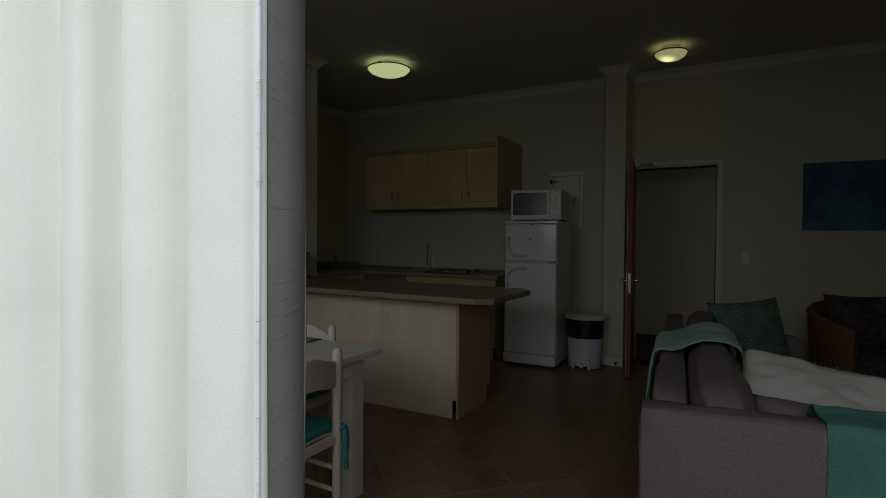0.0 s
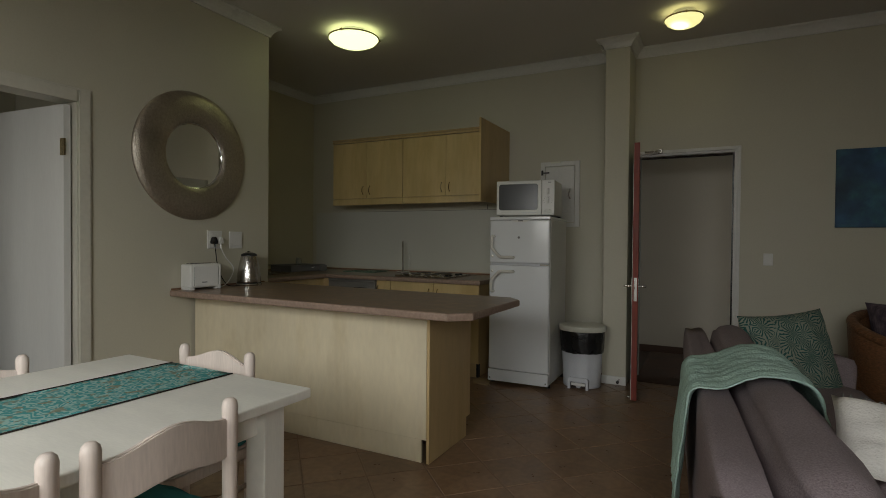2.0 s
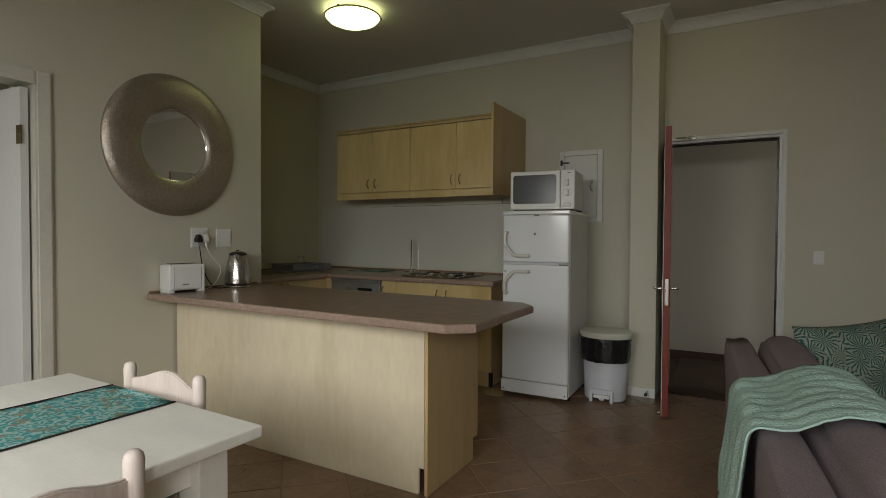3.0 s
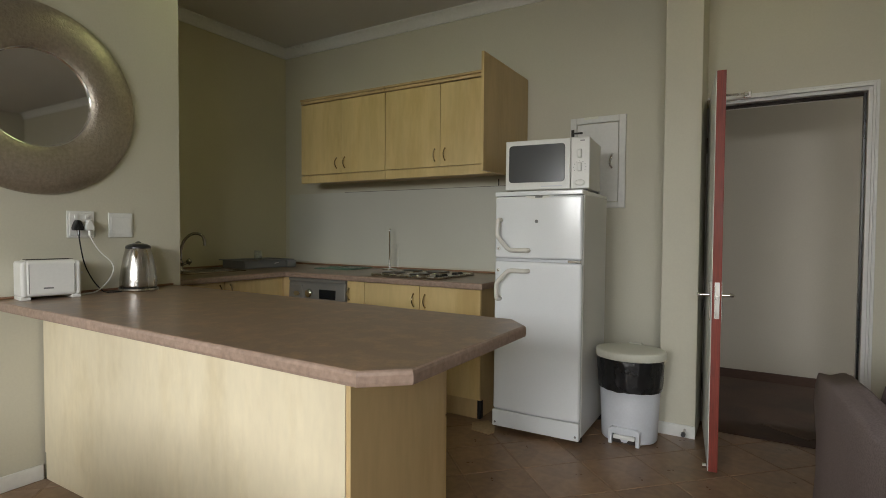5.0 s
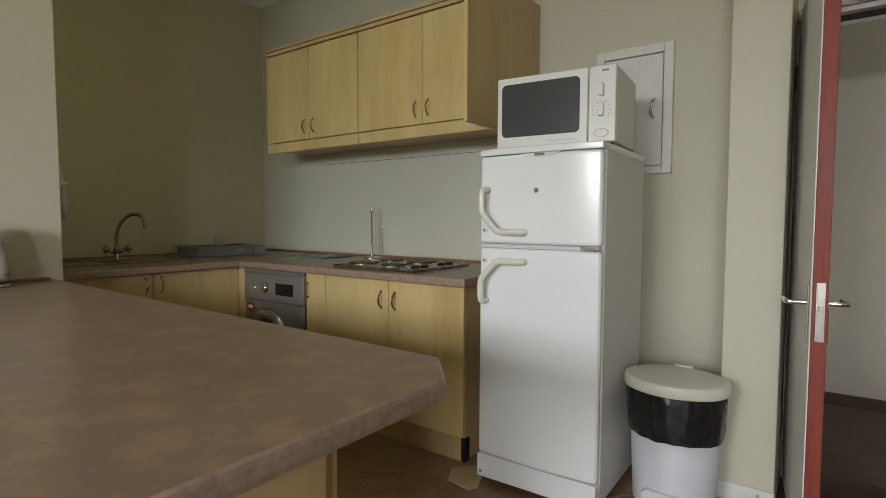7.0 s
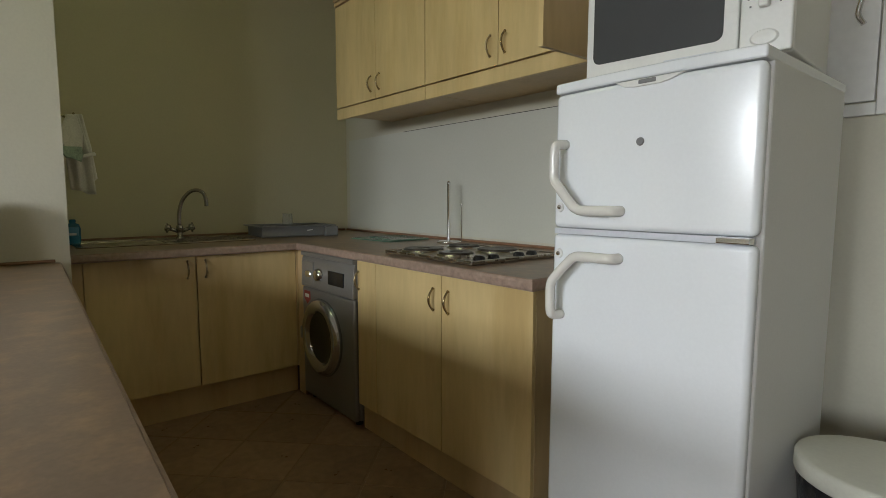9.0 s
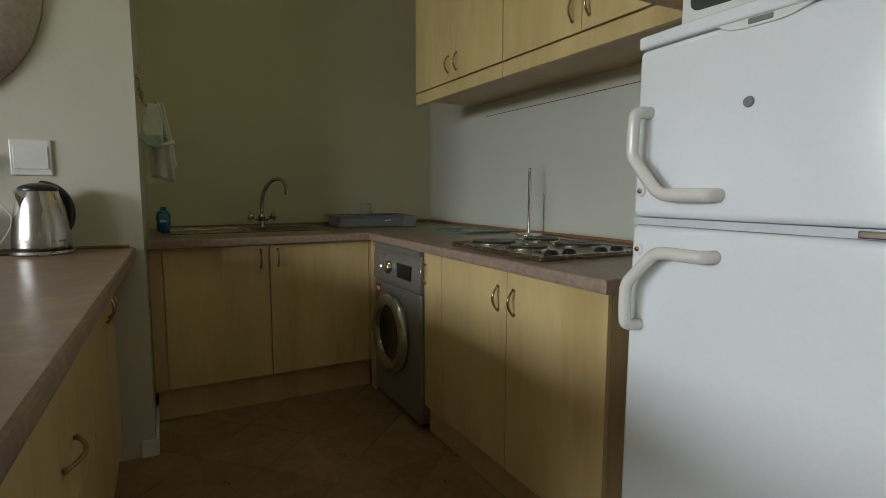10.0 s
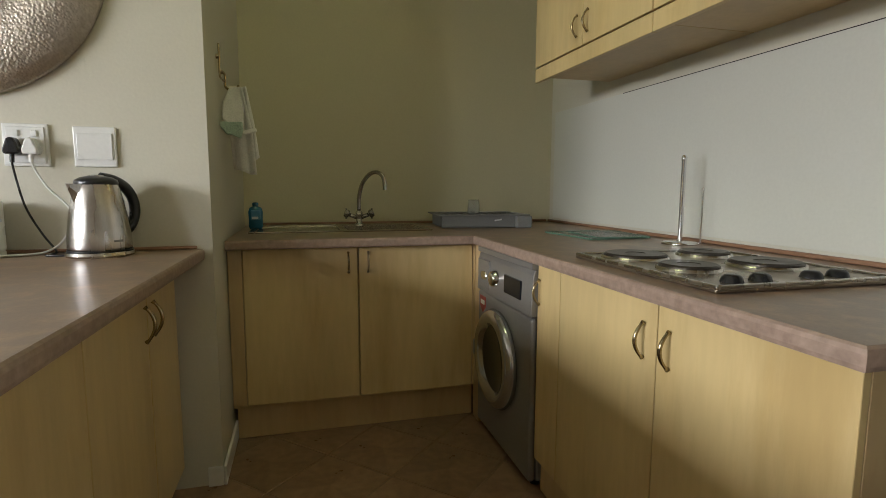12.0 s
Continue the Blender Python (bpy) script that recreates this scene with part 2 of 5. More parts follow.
HAMMERED = mat("hammered_metal", (0.46, 0.41, 0.345), 0.42, 0.95, grain=60, vary=0.12, bump=0.4, large=4, large_vary=0.1, relief=0.006, cells=135)
MIRROR = mat("mirror_glass", (0.86, 0.87, 0.86), 0.02, 1.0, grain=10, vary=0.005, bump=0, large_vary=0.005, rough_vary=0.01)
RED = mat("red_brown_varnish", (0.23, 0.035, 0.02), 0.5, grain=20, vary=0.2, bump=0.05, stretch=(8, 8, 0.5), large_vary=0.15)
DARK_WOOD = mat("dark_stained_wood", (0.07, 0.035, 0.022), 0.45, grain=30, vary=0.2, stretch=(0.5, 6, 6))
# door frame in shadow: its shade is put into this grey-green
JAMB_SHADE = mat("shaded_jamb_paint", (0.24, 0.26, 0.235), 0.5, grain=30, vary=0.15)
DOOR_WHITE = mat("white_door_paint", (0.7, 0.7, 0.67), 0.4, grain=30, vary=0.02, bump=0.03, stretch=(4, 4, 0.5), large_vary=0.03)
HALL_WALL = mat("hall_wall_paint", (0.5, 0.465, 0.4), 0.6, grain=90, vary=0.02, bump=0.05, large=1.2, large_vary=0.05)
HALL_FLOOR = mat("dark_hall_floor", (0.06, 0.038, 0.028), 0.5, grain=30, vary=0.2, large=2, large_vary=0.2)
LIME = mat("limewashed_wood", (0.72, 0.63, 0.57), 0.5, grain=30, vary=0.07, bump=0.05, stretch=(5, 5, 0.6), large=3, large_vary=0.06)
TABLE = mat("white_table_paint", (0.82, 0.81, 0.745), 0.42, grain=30, vary=0.03, bump=0.04, stretch=(1, 6, 1), large=3, large_vary=0.04)
TEAL = mat("teal_cotton", (0.03, 0.28, 0.29), 0.9, grain=200, vary=0.12, bump=0.3, large=5, large_vary=0.1)
RUNNER = ornament("turquoise_swirl_print", (0.1, 0.52, 0.52), (0.55, 0.8, 0.75), 11, accent=(0.42, 0.36, 0.22))
PETALS = ornament("teal_petal_print", (0.012, 0.095, 0.085), (0.27, 0.31, 0.25), 10.5, kind="petal")
SOFA = mat("mauve_grey_weave", (0.265, 0.215, 0.228), 0.95, grain=220, vary=0.22, bump=0.4, large=4, large_vary=0.08)
MINT = mat("mint_throw", (0.44, 0.64, 0.57), 0.97, grain=140, vary=0.12, bump=0.6, large=6, large_vary=0.08)
AQUA = mat("aqua_towelling", (0.15, 0.4, 0.35), 0.98, grain=260, vary=0.25, bump=0.8, large=7, large_vary=0.12)
LINEN = mat("white_cotton", (0.72, 0.7, 0.66), 0.9, grain=150, vary=0.05, bump=0.3, large=5, large_vary=0.05)
CURTAIN_GREY = mat("grey_slub_curtain", (0.8, 0.815, 0.86), 0.6, grain=40, vary=0.02, bump=0.4, stretch=(1.6, 1.6, 24), large=1.6, large_vary=0.05, second=(0.88, 0.885, 0.9), second_amount=0.8, second_scale=4.6, second_from=0.565, relief=0.012, ridges=True)
CURTAIN_WHITE = mat("white_curtain_lining", (0.84, 0.84, 0.8), 0.9, grain=300, vary=0.03, bump=0.1, stretch=(1, 1, 3), large=3, large_vary=0.03)
WICKER = mat("brown_wicker", (0.2, 0.09, 0.04), 0.55, grain=45, vary=0.35, bump=0.8, stretch=(1, 1, 3))
PLAID = mat("dark_plaid_wool", (0.05, 0.035, 0.05), 0.95, grain=18, vary=0.4, bump=0.3, second=(0.12, 0.09, 0.1), second_amount=0.8, second_scale=14, stretch=(1, 1, 6))
PAINTING = mat("blue_abstract_painting", (0.03, 0.085, 0.165), 0.6, grain=7, vary=0.35, bump=0.15, large=2.2, large_vary=0.3, second=(0.05, 0.19, 0.2), second_amount=0.75, second_scale=3)
SOAP = mat("blue_liquid", (0.01, 0.11, 0.2), 0.25, grain=20, vary=0.05, bump=0)
DARK_SHEET = mat("dark_brown_sheet", (0.07, 0.042, 0.029), 0.95, grain=180, vary=0.25, bump=0.4, large=3, large_vary=0.3, second=(0.12, 0.08, 0.045), second_amount=0.5, second_scale=2.5, second_from=0.52)
# brown of the light patch on the hall floor
GLEAM = mat("gleam_brown", (0.085, 0.055, 0.038), 0.95, grain=160, vary=0.2, bump=0.4)
CREAM_GLOSS = mat("cream_gloss_plastic", (0.72, 0.7, 0.64), 0.18, grain=90, vary=0.015, bump=0.0, large_vary=0.02, rough_vary=0.03)
CONCRETE = mat("patio_concrete", (0.32, 0.31, 0.29), 0.9, grain=20, vary=0.15, bump=0.1)
BLUE_BED = mat("teal_bedspread", (0.05, 0.16, 0.16), 0.95, grain=60, vary=0.1, bump=0.2)
LABEL_BLUE = mat("blue_label", (0.05, 0.2, 0.34), 0.4, grain=60, vary=0.1)
OFFCUT = mat("tan_board", (0.42, 0.3, 0.18), 0.7, grain=60, vary=0.1, bump=0.05)
GREEN_GLASS = mat("pale_green_glass", (0.2, 0.21, 0.17), 0.08, grain=20, vary=0.02, bump=0.0, rough_vary=0.01)
GREEN_EDGE = mat("green_glass_edge", (0.1, 0.18, 0.13), 0.1, grain=20, vary=0.05, bump=0.0, rough_vary=0.01)
OVEN_GLASS = mat("grey_oven_window", (0.06, 0.063, 0.066), 0.2, grain=900, vary=0.3, bump=0.0, rough_vary=0.01)
PALE_CLEAR = mat("thin_tumbler_glass", (0.5, 0.5, 0.44), 0.06, grain=20, vary=0.05, bump=0.0, rough_vary=0.01)
LAMP_GLOW = glow("lit_opal_glass", (0.86, 1.0, 0.5), 4.6)
LAMP_HOT = glow("lit_opal_glass_bulb", (1.0, 0.97, 0.45), 2.4, 10.0, (-0.03, -0.03, -0.1), 0.11)
STICKER = mat("red_sticker", (0.32, 0.05, 0.035), 0.5, grain=60, vary=0.05)
PALE_CLEAR.node_tree.nodes["Principled BSDF"].inputs["Alpha"].default_value = 0.3
GREEN_GLASS.node_tree.nodes["Principled BSDF"].inputs["Alpha"].default_value = 0.3
TEA_MINT = mat("mint_trim_cotton", (0.36, 0.46, 0.38), 0.95, grain=140, vary=0.15, bump=0.4, large=6, large_vary=0.06)
TEA_GREY = mat("pale_grey_cotton", (0.68, 0.66, 0.62), 0.95, grain=140, vary=0.08, bump=0.3, large=7, large_vary=0.08)

# ---- mesh helpers ----
def link_mesh(name, bm, material, smooth=False):
    me = bpy.data.meshes.new(name)
    bm.normal_update()
    bm.to_mesh(me)
    bm.free()
    me.materials.append(material)
    if smooth:
        for p in me.polygons:
            p.use_smooth = True
    return new(name, me)


def part(name, bm, material, parent, label="", smooth=False):
    ob = link_mesh(name, bm, material, smooth)
    ob.parent = parent
    if label:
        tagged(ob, label)
    return ob


def rounded(ob, width, segments=4):
    """Rounds the edges of a plain block, keeping its faces flat."""
    mod = ob.modifiers.new("round", "BEVEL")
    mod.width, mod.segments, mod.harden_normals, mod.limit_method = width, segments, True, "ANGLE"
    for p in ob.data.polygons:
        p.use_smooth = True
    return ob


def thing(name, label, category, group="", m=None):
    ob = new(name)
    ob.empty_display_size = 0.1
    if m is not None:
        ob.matrix_world = m
    return tagged(ob, label, category, group)


def structure(name, bm, material, smooth=False):
    return tagged(link_mesh(name, bm, material, smooth), kind="structure")


def box(lo, hi, bevel=0.0, segments=2, bm=None):
    own = bmesh.new()
    bmesh.ops.create_cube(own, size=1)
    size = [b - a for a, b in zip(lo, hi)]
    for v in own.verts:
        v.co = Vector([a + (c + 0.5) * s for a, c, s in zip(lo, v.co, size)])
    if bevel:
        bmesh.ops.bevel(own, geom=own.edges[:], offset=bevel, segments=segments, profile=0.5, affect="EDGES")
    return merge(bm, own)


def merge(bm, other):
    if bm is None:
        return other
    me = bpy.data.meshes.new("t")
    other.to_mesh(me)
    other.free()
    bm.from_mesh(me)
    bpy.data.meshes.remove(me)
    return bm


def prism(points, z0, z1, bevel=0.0, axis="z", segments=2, bm=None):
    """A polygon in a plane, extruded along an axis."""
    place = {"z": lambda a, b, c: (a, b, c), "y": lambda a, b, c: (a, c, b), "x": lambda a, b, c: (c, a, b)}[axis]
    own = bmesh.new()
    low = [own.verts.new(place(a, b, z0)) for a, b in points]
    high = [own.verts.new(place(a, b, z1)) for a, b in points]
    own.faces.new(low[::-1])
    own.faces.new(high)
    for i in range(len(points)):
        j = (i + 1) % len(points)
        own.faces.new((low[i], low[j], high[j], high[i]))
    bmesh.ops.recalc_face_normals(own, faces=own.faces[:])
    if bevel:
        bmesh.ops.bevel(own, geom=own.edges[:], offset=bevel, segments=segments, profile=0.5, affect="EDGES")
    return merge(bm, own)


def lathe(profile, steps=32, m=None, bm=None):
    """A surface of revolution round z from (radius, height) pairs."""
    own = bmesh.new()
    rings = []
    for r, z in profile:
        if r < 1e-5:
            rings.append([own.verts.new((0, 0, z))])
        else:
            rings.append([own.verts.new((r * math.cos(2 * math.pi * i / steps), r * math.sin(2 * math.pi * i / steps), z)) for i in range(steps)])
    for a, b in zip(rings, rings[1:]):
        for i in range(steps):
            j = (i + 1) % steps
            if len(a) == 1 and len(b) == 1:
                continue
            if len(a) == 1:
                own.faces.new((a[0], b[j], b[i]))
            elif len(b) == 1:
                own.faces.new((a[i], a[j], b[0]))
            else:
                own.faces.new((a[i], a[j], b[j], b[i]))
    bmesh.ops.recalc_face_normals(own, faces=own.faces[:])
    if m is not None:
        own.transform(m)
    return merge(bm, own)


def smooth_path(points, steps=6):
    """A Catmull-Rom line through the points."""
    p = [Vector(q) for q in points]
    p = [2 * p[0] - p[1]] + p + [2 * p[-1] - p[-2]]
    out = []
    for i in range(1, len(p) - 2):
        for k in range(steps):
            t = k / steps
            out.append(0.5 * ((2 * p[i]) + (p[i + 1] - p[i - 1]) * t + (2 * p[i - 1] - 5 * p[i] + 4 * p[i + 1] - p[i + 2]) * t * t
                              + (3 * p[i] - p[i - 1] - 3 * p[i + 1] + p[i + 2]) * t ** 3))
    return out + [p[-2]]


def tube(points, radius, sides=10, bm=None, flat=1.0, taper=None):
    """A round rod along a line of points, with closed ends."""
    own = bmesh.new()
    pts = [Vector(q) for q in points]
    rings, up = [], None
    for i, q in enumerate(pts):
        way = (pts[min(i + 1, len(pts) - 1)] - pts[max(i - 1, 0)]).normalized()
        if up is None:
            up = way.orthogonal().normalized()
        up = (up - up.dot(way) * way).normalized()
        side = way.cross(up)
        r = radius * (taper[i] if taper else 1)
        rings.append([own.verts.new(q + r * (math.cos(2 * math.pi * k / sides) * up + flat * math.sin(2 * math.pi * k / sides) * side)) for k in range(sides)])
    for a, b in zip(rings, rings[1:]):
        for k in range(sides):
            own.faces.new((a[k], a[(k + 1) % sides], b[(k + 1) % sides], b[k]))
    own.faces.new(rings[0][::-1])
    own.faces.new(rings[-1])
    bmesh.ops.recalc_face_normals(own, faces=own.faces[:])
    return merge(bm, own)


def rod(a, b, radius, sides=16, bm=None):
    return tube([a, b], radius, sides, bm)


def pillow(size, power=3.0, steps=26, sag=0.0, crease=0.02, seed=0, thin=0.12):
    """A stuffed cushion: two bulged sheets that meet in a seam, with soft creases."""
    own = bmesh.new()
    w, d, h = size
    off = Vector((seed * 3.1, seed * 1.7, 0))
    sheets = []
    for side in (1, -1):
        rows = []
        for i in range(steps + 1):
            row = []
            for j in range(steps + 1):
                u, v = 2 * i / steps - 1, 2 * j / steps - 1
                swell = max(0.0, (1 - abs(u) ** power) * (1 - abs(v) ** power)) ** 0.45
                pull = 1 - 0.07 * (1 - v * v) * abs(u) ** 3
                pull2 = 1 - 0.07 * (1 - u * u) * abs(v) ** 3
                n = noise.noise(Vector((u * 2.2, v * 2.2, side)) + off) + 0.5 * noise.noise(Vector((u * 6, v * 6, side)) + off)
                z = side * (h / 2 * swell + crease * n * swell)
                row.append(own.verts.new((u * w / 2 * pull, v * d / 2 * pull2, z - sag * (1 - u * u) * (v + 1) * 0.5)))
            rows.append(row)
        sheets.append(rows)
        for i in range(steps):
            for j in range(steps):
                quad = (rows[i][j], rows[i + 1][j], rows[i + 1][j + 1], rows[i][j + 1])
                own.faces.new(quad if side == 1 else quad[::-1])
    bmesh.ops.remove_doubles(own, verts=own.verts[:], dist=0.0005)
    return own


def slab_cushion(lo, hi, bevel=0.05, puff=0.03, cuts=7, seed=0):
    """An upholstered block with rounded edges, bulged faces and slight lumps."""
    own = bmesh.new()
    bmesh.ops.create_cube(own, size=2)
    bmesh.ops.subdivide_edges(own, edges=own.edges[:], cuts=cuts, use_grid_fill=True)
    half = [(b - a) / 2 for a, b in zip(lo, hi)]
    mid = Vector([(a + b) / 2 for a, b in zip(lo, hi)])
    for v in own.verts:
        c = v.co.copy()
        p = Vector([c[k] * half[k] for k in range(3)])
        inner = Vector([max(-half[k] + bevel, min(half[k] - bevel, p[k])) for k in range(3)])
        out = p - inner
        if out.length > 1e-6:
            p = inner + out.normalized() * bevel
        bulge = (1 - c.x ** 2) * (1 - c.y ** 2) + (1 - c.x ** 2) * (1 - c.z ** 2) + (1 - c.y ** 2) * (1 - c.z ** 2)
        p += c * puff * bulge + c * 0.012 * noise.noise(c * 2.3 + Vector((seed * 5.3, 0, 0)))
        v.co = mid + p
    return own


# ---- structure ----
BACK, SIDE, SINK, RECESS, TOP, RIGHT = 5.82, -3.512, -4.68, 3.91, 3.06, 3.6
HALL = 7.12
structure("floor_bed", box((SIDE - 4.0, -0.3, -0.2), (RIGHT + 0.2, BACK, -0.0025)), GROUT)
structure("hall_floor", box((-2.6, BACK, -0.2), (2.6, HALL + 0.2, -0.004)), HALL_FLOOR)
structure("ground", box((-60, -60, -0.4), (60, -0.3, -0.12)), CONCRETE)
structure("ceiling", box((SIDE - 4.0, -0.3, TOP), (RIGHT + 0.2, HALL + 0.2, TOP + 0.2)), CEILING)
# the wall with the entrance door: opening from -0.80 to 0.05
DL, DR, DH = -0.80, 0.052, 2.092
wall = box((SINK - 0.2, BACK, 0), (DL, BACK + 0.2, TOP))
box((DR, BACK, 0), (RIGHT + 0.2, BACK + 0.2, TOP), bm=wall)
box((DL, BACK, DH), (DR, BACK + 0.2, TOP), bm=wall)
structure("wall_north", wall, WALL)
structure("wall_pier", box((-1.01, 5.45, 0), (-0.805, BACK - 0.002, TOP), 0.004), WALL)
structure("wall_sink", box((SINK - 0.2, RECESS, 0), (SINK, BACK, TOP)), LAMPLIT_WALL)
# the wall with the mirror: opening of the bedroom door from 1.56 to 2.375
BL, BR, BH = 1.56, 2.4, 2.085
wall = prism([(SIDE, BR), (SIDE, RECESS), (SINK - 0.2, RECESS), (SINK - 0.2, RECESS - 0.15), (SIDE - 0.15, RECESS - 0.15), (SIDE - 0.15, BR)], 0, TOP)
box((SIDE - 0.15, -0.1, 0), (SIDE, BL, TOP), bm=wall)
box((SIDE - 0.15, BL, BH), (SIDE, BR, TOP), bm=wall)
structure("wall_west", wall, WALL)
structure("wall_east", box((RIGHT, -0.1, 0), (RIGHT + 0.2, BACK, TOP)), WALL)
# the front wall with the opening of the sliding doors, where the walk begins
wall = box((SIDE - 4.0, -0.3, -0.2), (-6.6, -0.1, TOP))
box((-5.2, -0.3, -0.2), (-2.4, -0.1, TOP), bm=wall)
# below and above the assumed bedroom window, cut for the fill lamp
box((-6.6, -0.3, -0.2), (-5.2, -0.1, 0.9), bm=wall)
box((-6.6, -0.3, 2.1), (-5.2, -0.1, TOP), bm=wall)
box((0.95, -0.3, -0.2), (RIGHT + 0.2, -0.1, TOP), bm=wall)
box((-2.4, -0.3, 2.25), (0.95, -0.1, TOP), bm=wall)
structure("wall_south", wall, WALL)
structure("bedroom_wall", box((SIDE - 4.0, -0.1, 0), (SIDE - 3.8, RECESS, TOP)), WALL)
structure("bedroom_wall_north", box((SIDE - 3.8, RECESS - 0.15, 0), (SINK - 0.2, RECESS, TOP)), WALL)
wall = box((-2.6, HALL, 0), (2.6, HALL + 0.2, TOP))
box((-2.8, BACK + 0.2, 0), (-2.6, HALL + 0.2, TOP), bm=wall)
box((2.6, BACK + 0.2, 0), (2.8, 6.25, TOP), bm=wall)
box((2.6, 7.0, 0), (2.8, HALL + 0.2, TOP), bm=wall)
# sill and head of the assumed window for the added hall lamp
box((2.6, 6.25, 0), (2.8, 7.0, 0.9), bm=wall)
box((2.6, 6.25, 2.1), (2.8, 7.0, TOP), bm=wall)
structure("hall_wall", wall, HALL_WALL)
structure("hall_baseboard", box((-2.6, HALL - 0.015, 0), (2.6, HALL - 0.002, 0.08), 0.003), DARK_WOOD)

# coved cornice, one profile along each wall
COVE = [(0, -0.085), (0.012, -0.085), (0.014, -0.07), (0.03, -0.045), (0.05, -0.026), (0.075, -0.014), (0.075, 0), (0, 0)]


def cornice(a, b, inward, start=0.0, end=0.0):
    """A cove between two points of the plan; start and end mitre it."""
    own = bmesh.new()
    a, b, inward = Vector((*a, 0)), Vector((*b, 0)), Vector((*inward, 0))
    way = (b - a).normalized()
    ends = []
    for p, k in ((a, start), (b, -end)):
        ends.append([own.verts.new(p + inward * (u + 0.001) + way * u * k + Vector((0, 0, TOP - 0.001 + v))) for u, v in COVE])
    n = len(COVE)
    for i in range(n):
        own.faces.new((ends[0][i], ends[0][(i + 1) % n], ends[1][(i + 1) % n], ends[1][i]))
    own.faces.new(ends[0][::-1])
    own.faces.new(ends[1])
    bmesh.ops.recalc_face_normals(own, faces=own.faces[:])
    structure("cornice", own, TRIM)


cornice((SINK, BACK), (-1.01, BACK), (0, -1), 1, 1)
cornice((-1.01, BACK), (-1.01, 5.45), (-1, 0), 1, -1)
cornice((-1.01, 5.45), (-0.805, 5.45), (0, -1), -1, -1)
cornice((-0.805, 5.45), (-0.805, BACK), (1, 0), -1, 1)
cornice((-0.805, BACK), (RIGHT, BACK), (0, -1), 1, 1)
cornice((SINK, RECESS), (SINK, BACK), (1, 0), 1, 1)
cornice((SINK, RECESS), (SIDE, RECESS), (0, 1), 1, -1)
cornice((SIDE, RECESS), (SIDE, -0.1), (1, 0), -1, 1)

# skirting boards
for lo, hi in (((-1.31, BACK - 0.014, 0), (-1.012, BACK - 0.002, 0.075)), ((-1.012, 5.436, 0), (-0.803, 5.448, 0.075)),
               ((0.075, BACK - 0.014, 0), (RIGHT, BACK - 0.002, 0.075)), ((SIDE + 0.002, 2.475, 0), (SIDE + 0.014, 3.18, 0.075)),
               ((SIDE + 0.002, -0.1, 0), (SIDE + 0.014, 1.484, 0.075)), ((SIDE - 0.4, RECESS + 0.002, 0), (SIDE + 0.012, RECESS + 0.014, 0.075)),
               ((SIDE + 0.002, 3.858, 0), (SIDE + 0.014, RECESS + 0.002, 0.075))):
    structure("baseboard", box(lo, hi, 0.003), TRIM)


def door_surround(name, lo, hi, height, face, axis, thick, width=0.065, lining=0.035, paint=None):
    """Lining and architrave of a doorway, as one joined piece of trim."""
    own = None
    for a, b, z0, z1 in ((lo, lo + lining, 0, height), (hi - lining, hi, 0, height), (lo + lining, hi - lining, height - lining, height)):
        d = (face + 0.003, face + thick) if thick > 0 else (face + thick, face - 0.003)
        own = box((a, d[0], z0), (b, d[1], z1), 0.002, bm=own) if axis == "y" else box((d[0], a, z0), (d[1], b, z1), 0.002, bm=own)
    s = -1 if thick > 0 else 1
    for a, b, z0, z1 in ((lo - width + 0.015, lo + 0.015, 0, height + width - 0.015), (hi - 0.015, hi + width - 0.015, 0, height + width - 0.015),
                         (lo + 0.015, hi - 0.015, height - 0.015, height + width - 0.015)):
        for inset, depth in ((0.0, 0.012), (0.012, 0.02)):
            d = sorted((face + s * 0.001, face + s * depth))
            if b - a > 0.2:
                p, q, r0, r1 = a, b, z0, z1 - inset
            else:
                p, q, r0, r1 = a + inset, b - inset, z0, z1 - inset
            own = box((p, d[0], r0), (q, d[1], r1), 0.002, bm=own) if axis == "y" else box((d[0], p, r0), (d[1], q, r1), 0.002, bm=own)
    return structure(name, own, paint or TRIM)


door_surround("door_frame_1", DL, DR, DH, BACK, "y", 0.2, 0.03)
door_surround("door_frame_2", BL, BR, BH, SIDE, "x", -0.15, 0.085, 0.012, FRAME_CREAM)
structure("door_stop_strip", box((DR - 0.047, BACK + 0.05, 0), (DR - 0.036, BACK + 0.09, DH - 0.04)), BLACK)
structure("door_head_strip", box((DL + 0.05, BACK + 0.05, DH - 0.05), (DR - 0.048, BACK + 0.09, DH - 0.036)), DARK)
# strip that carries the shadow tone of the left jamb
structure("door_jamb_strip", box((DL + 0.036, BACK + 0.05, 0), (DL + 0.05, BACK + 0.09, DH - 0.04)), JAMB_SHADE)


# ---- kitchen ----
def bow_handle(parent, at, along, out, length=0.09, material=None):
    """A bowed pull on two feet; along and out are unit directions."""
    at, along, out = Vector(at), Vector(along), Vector(out)
    pts = []
    for k in range(13):
        u = k / 12
        pts.append(at + along * (u - 0.5) * length + out * (0.004 + 0.024 * math.sin(math.pi * u) ** 0.8))
    taper = [1.5 if k in (0, 12) else 0.8 + 0.35 * math.sin(math.pi * k / 12) for k in range(13)]
    return part("handle", tube(pts, 0.0045, 8, taper=taper), material or BRASS, parent, "bowed brass-coloured handle", True)


def cabinet_door(parent, lo, hi, handle=None, along=(0, 0, 1), out=(0, -1, 0)):
    d = part("door", box(lo, hi, 0.002), MAPLE, parent)
    if handle:
        bow_handle(d, handle, along, out)
    return d


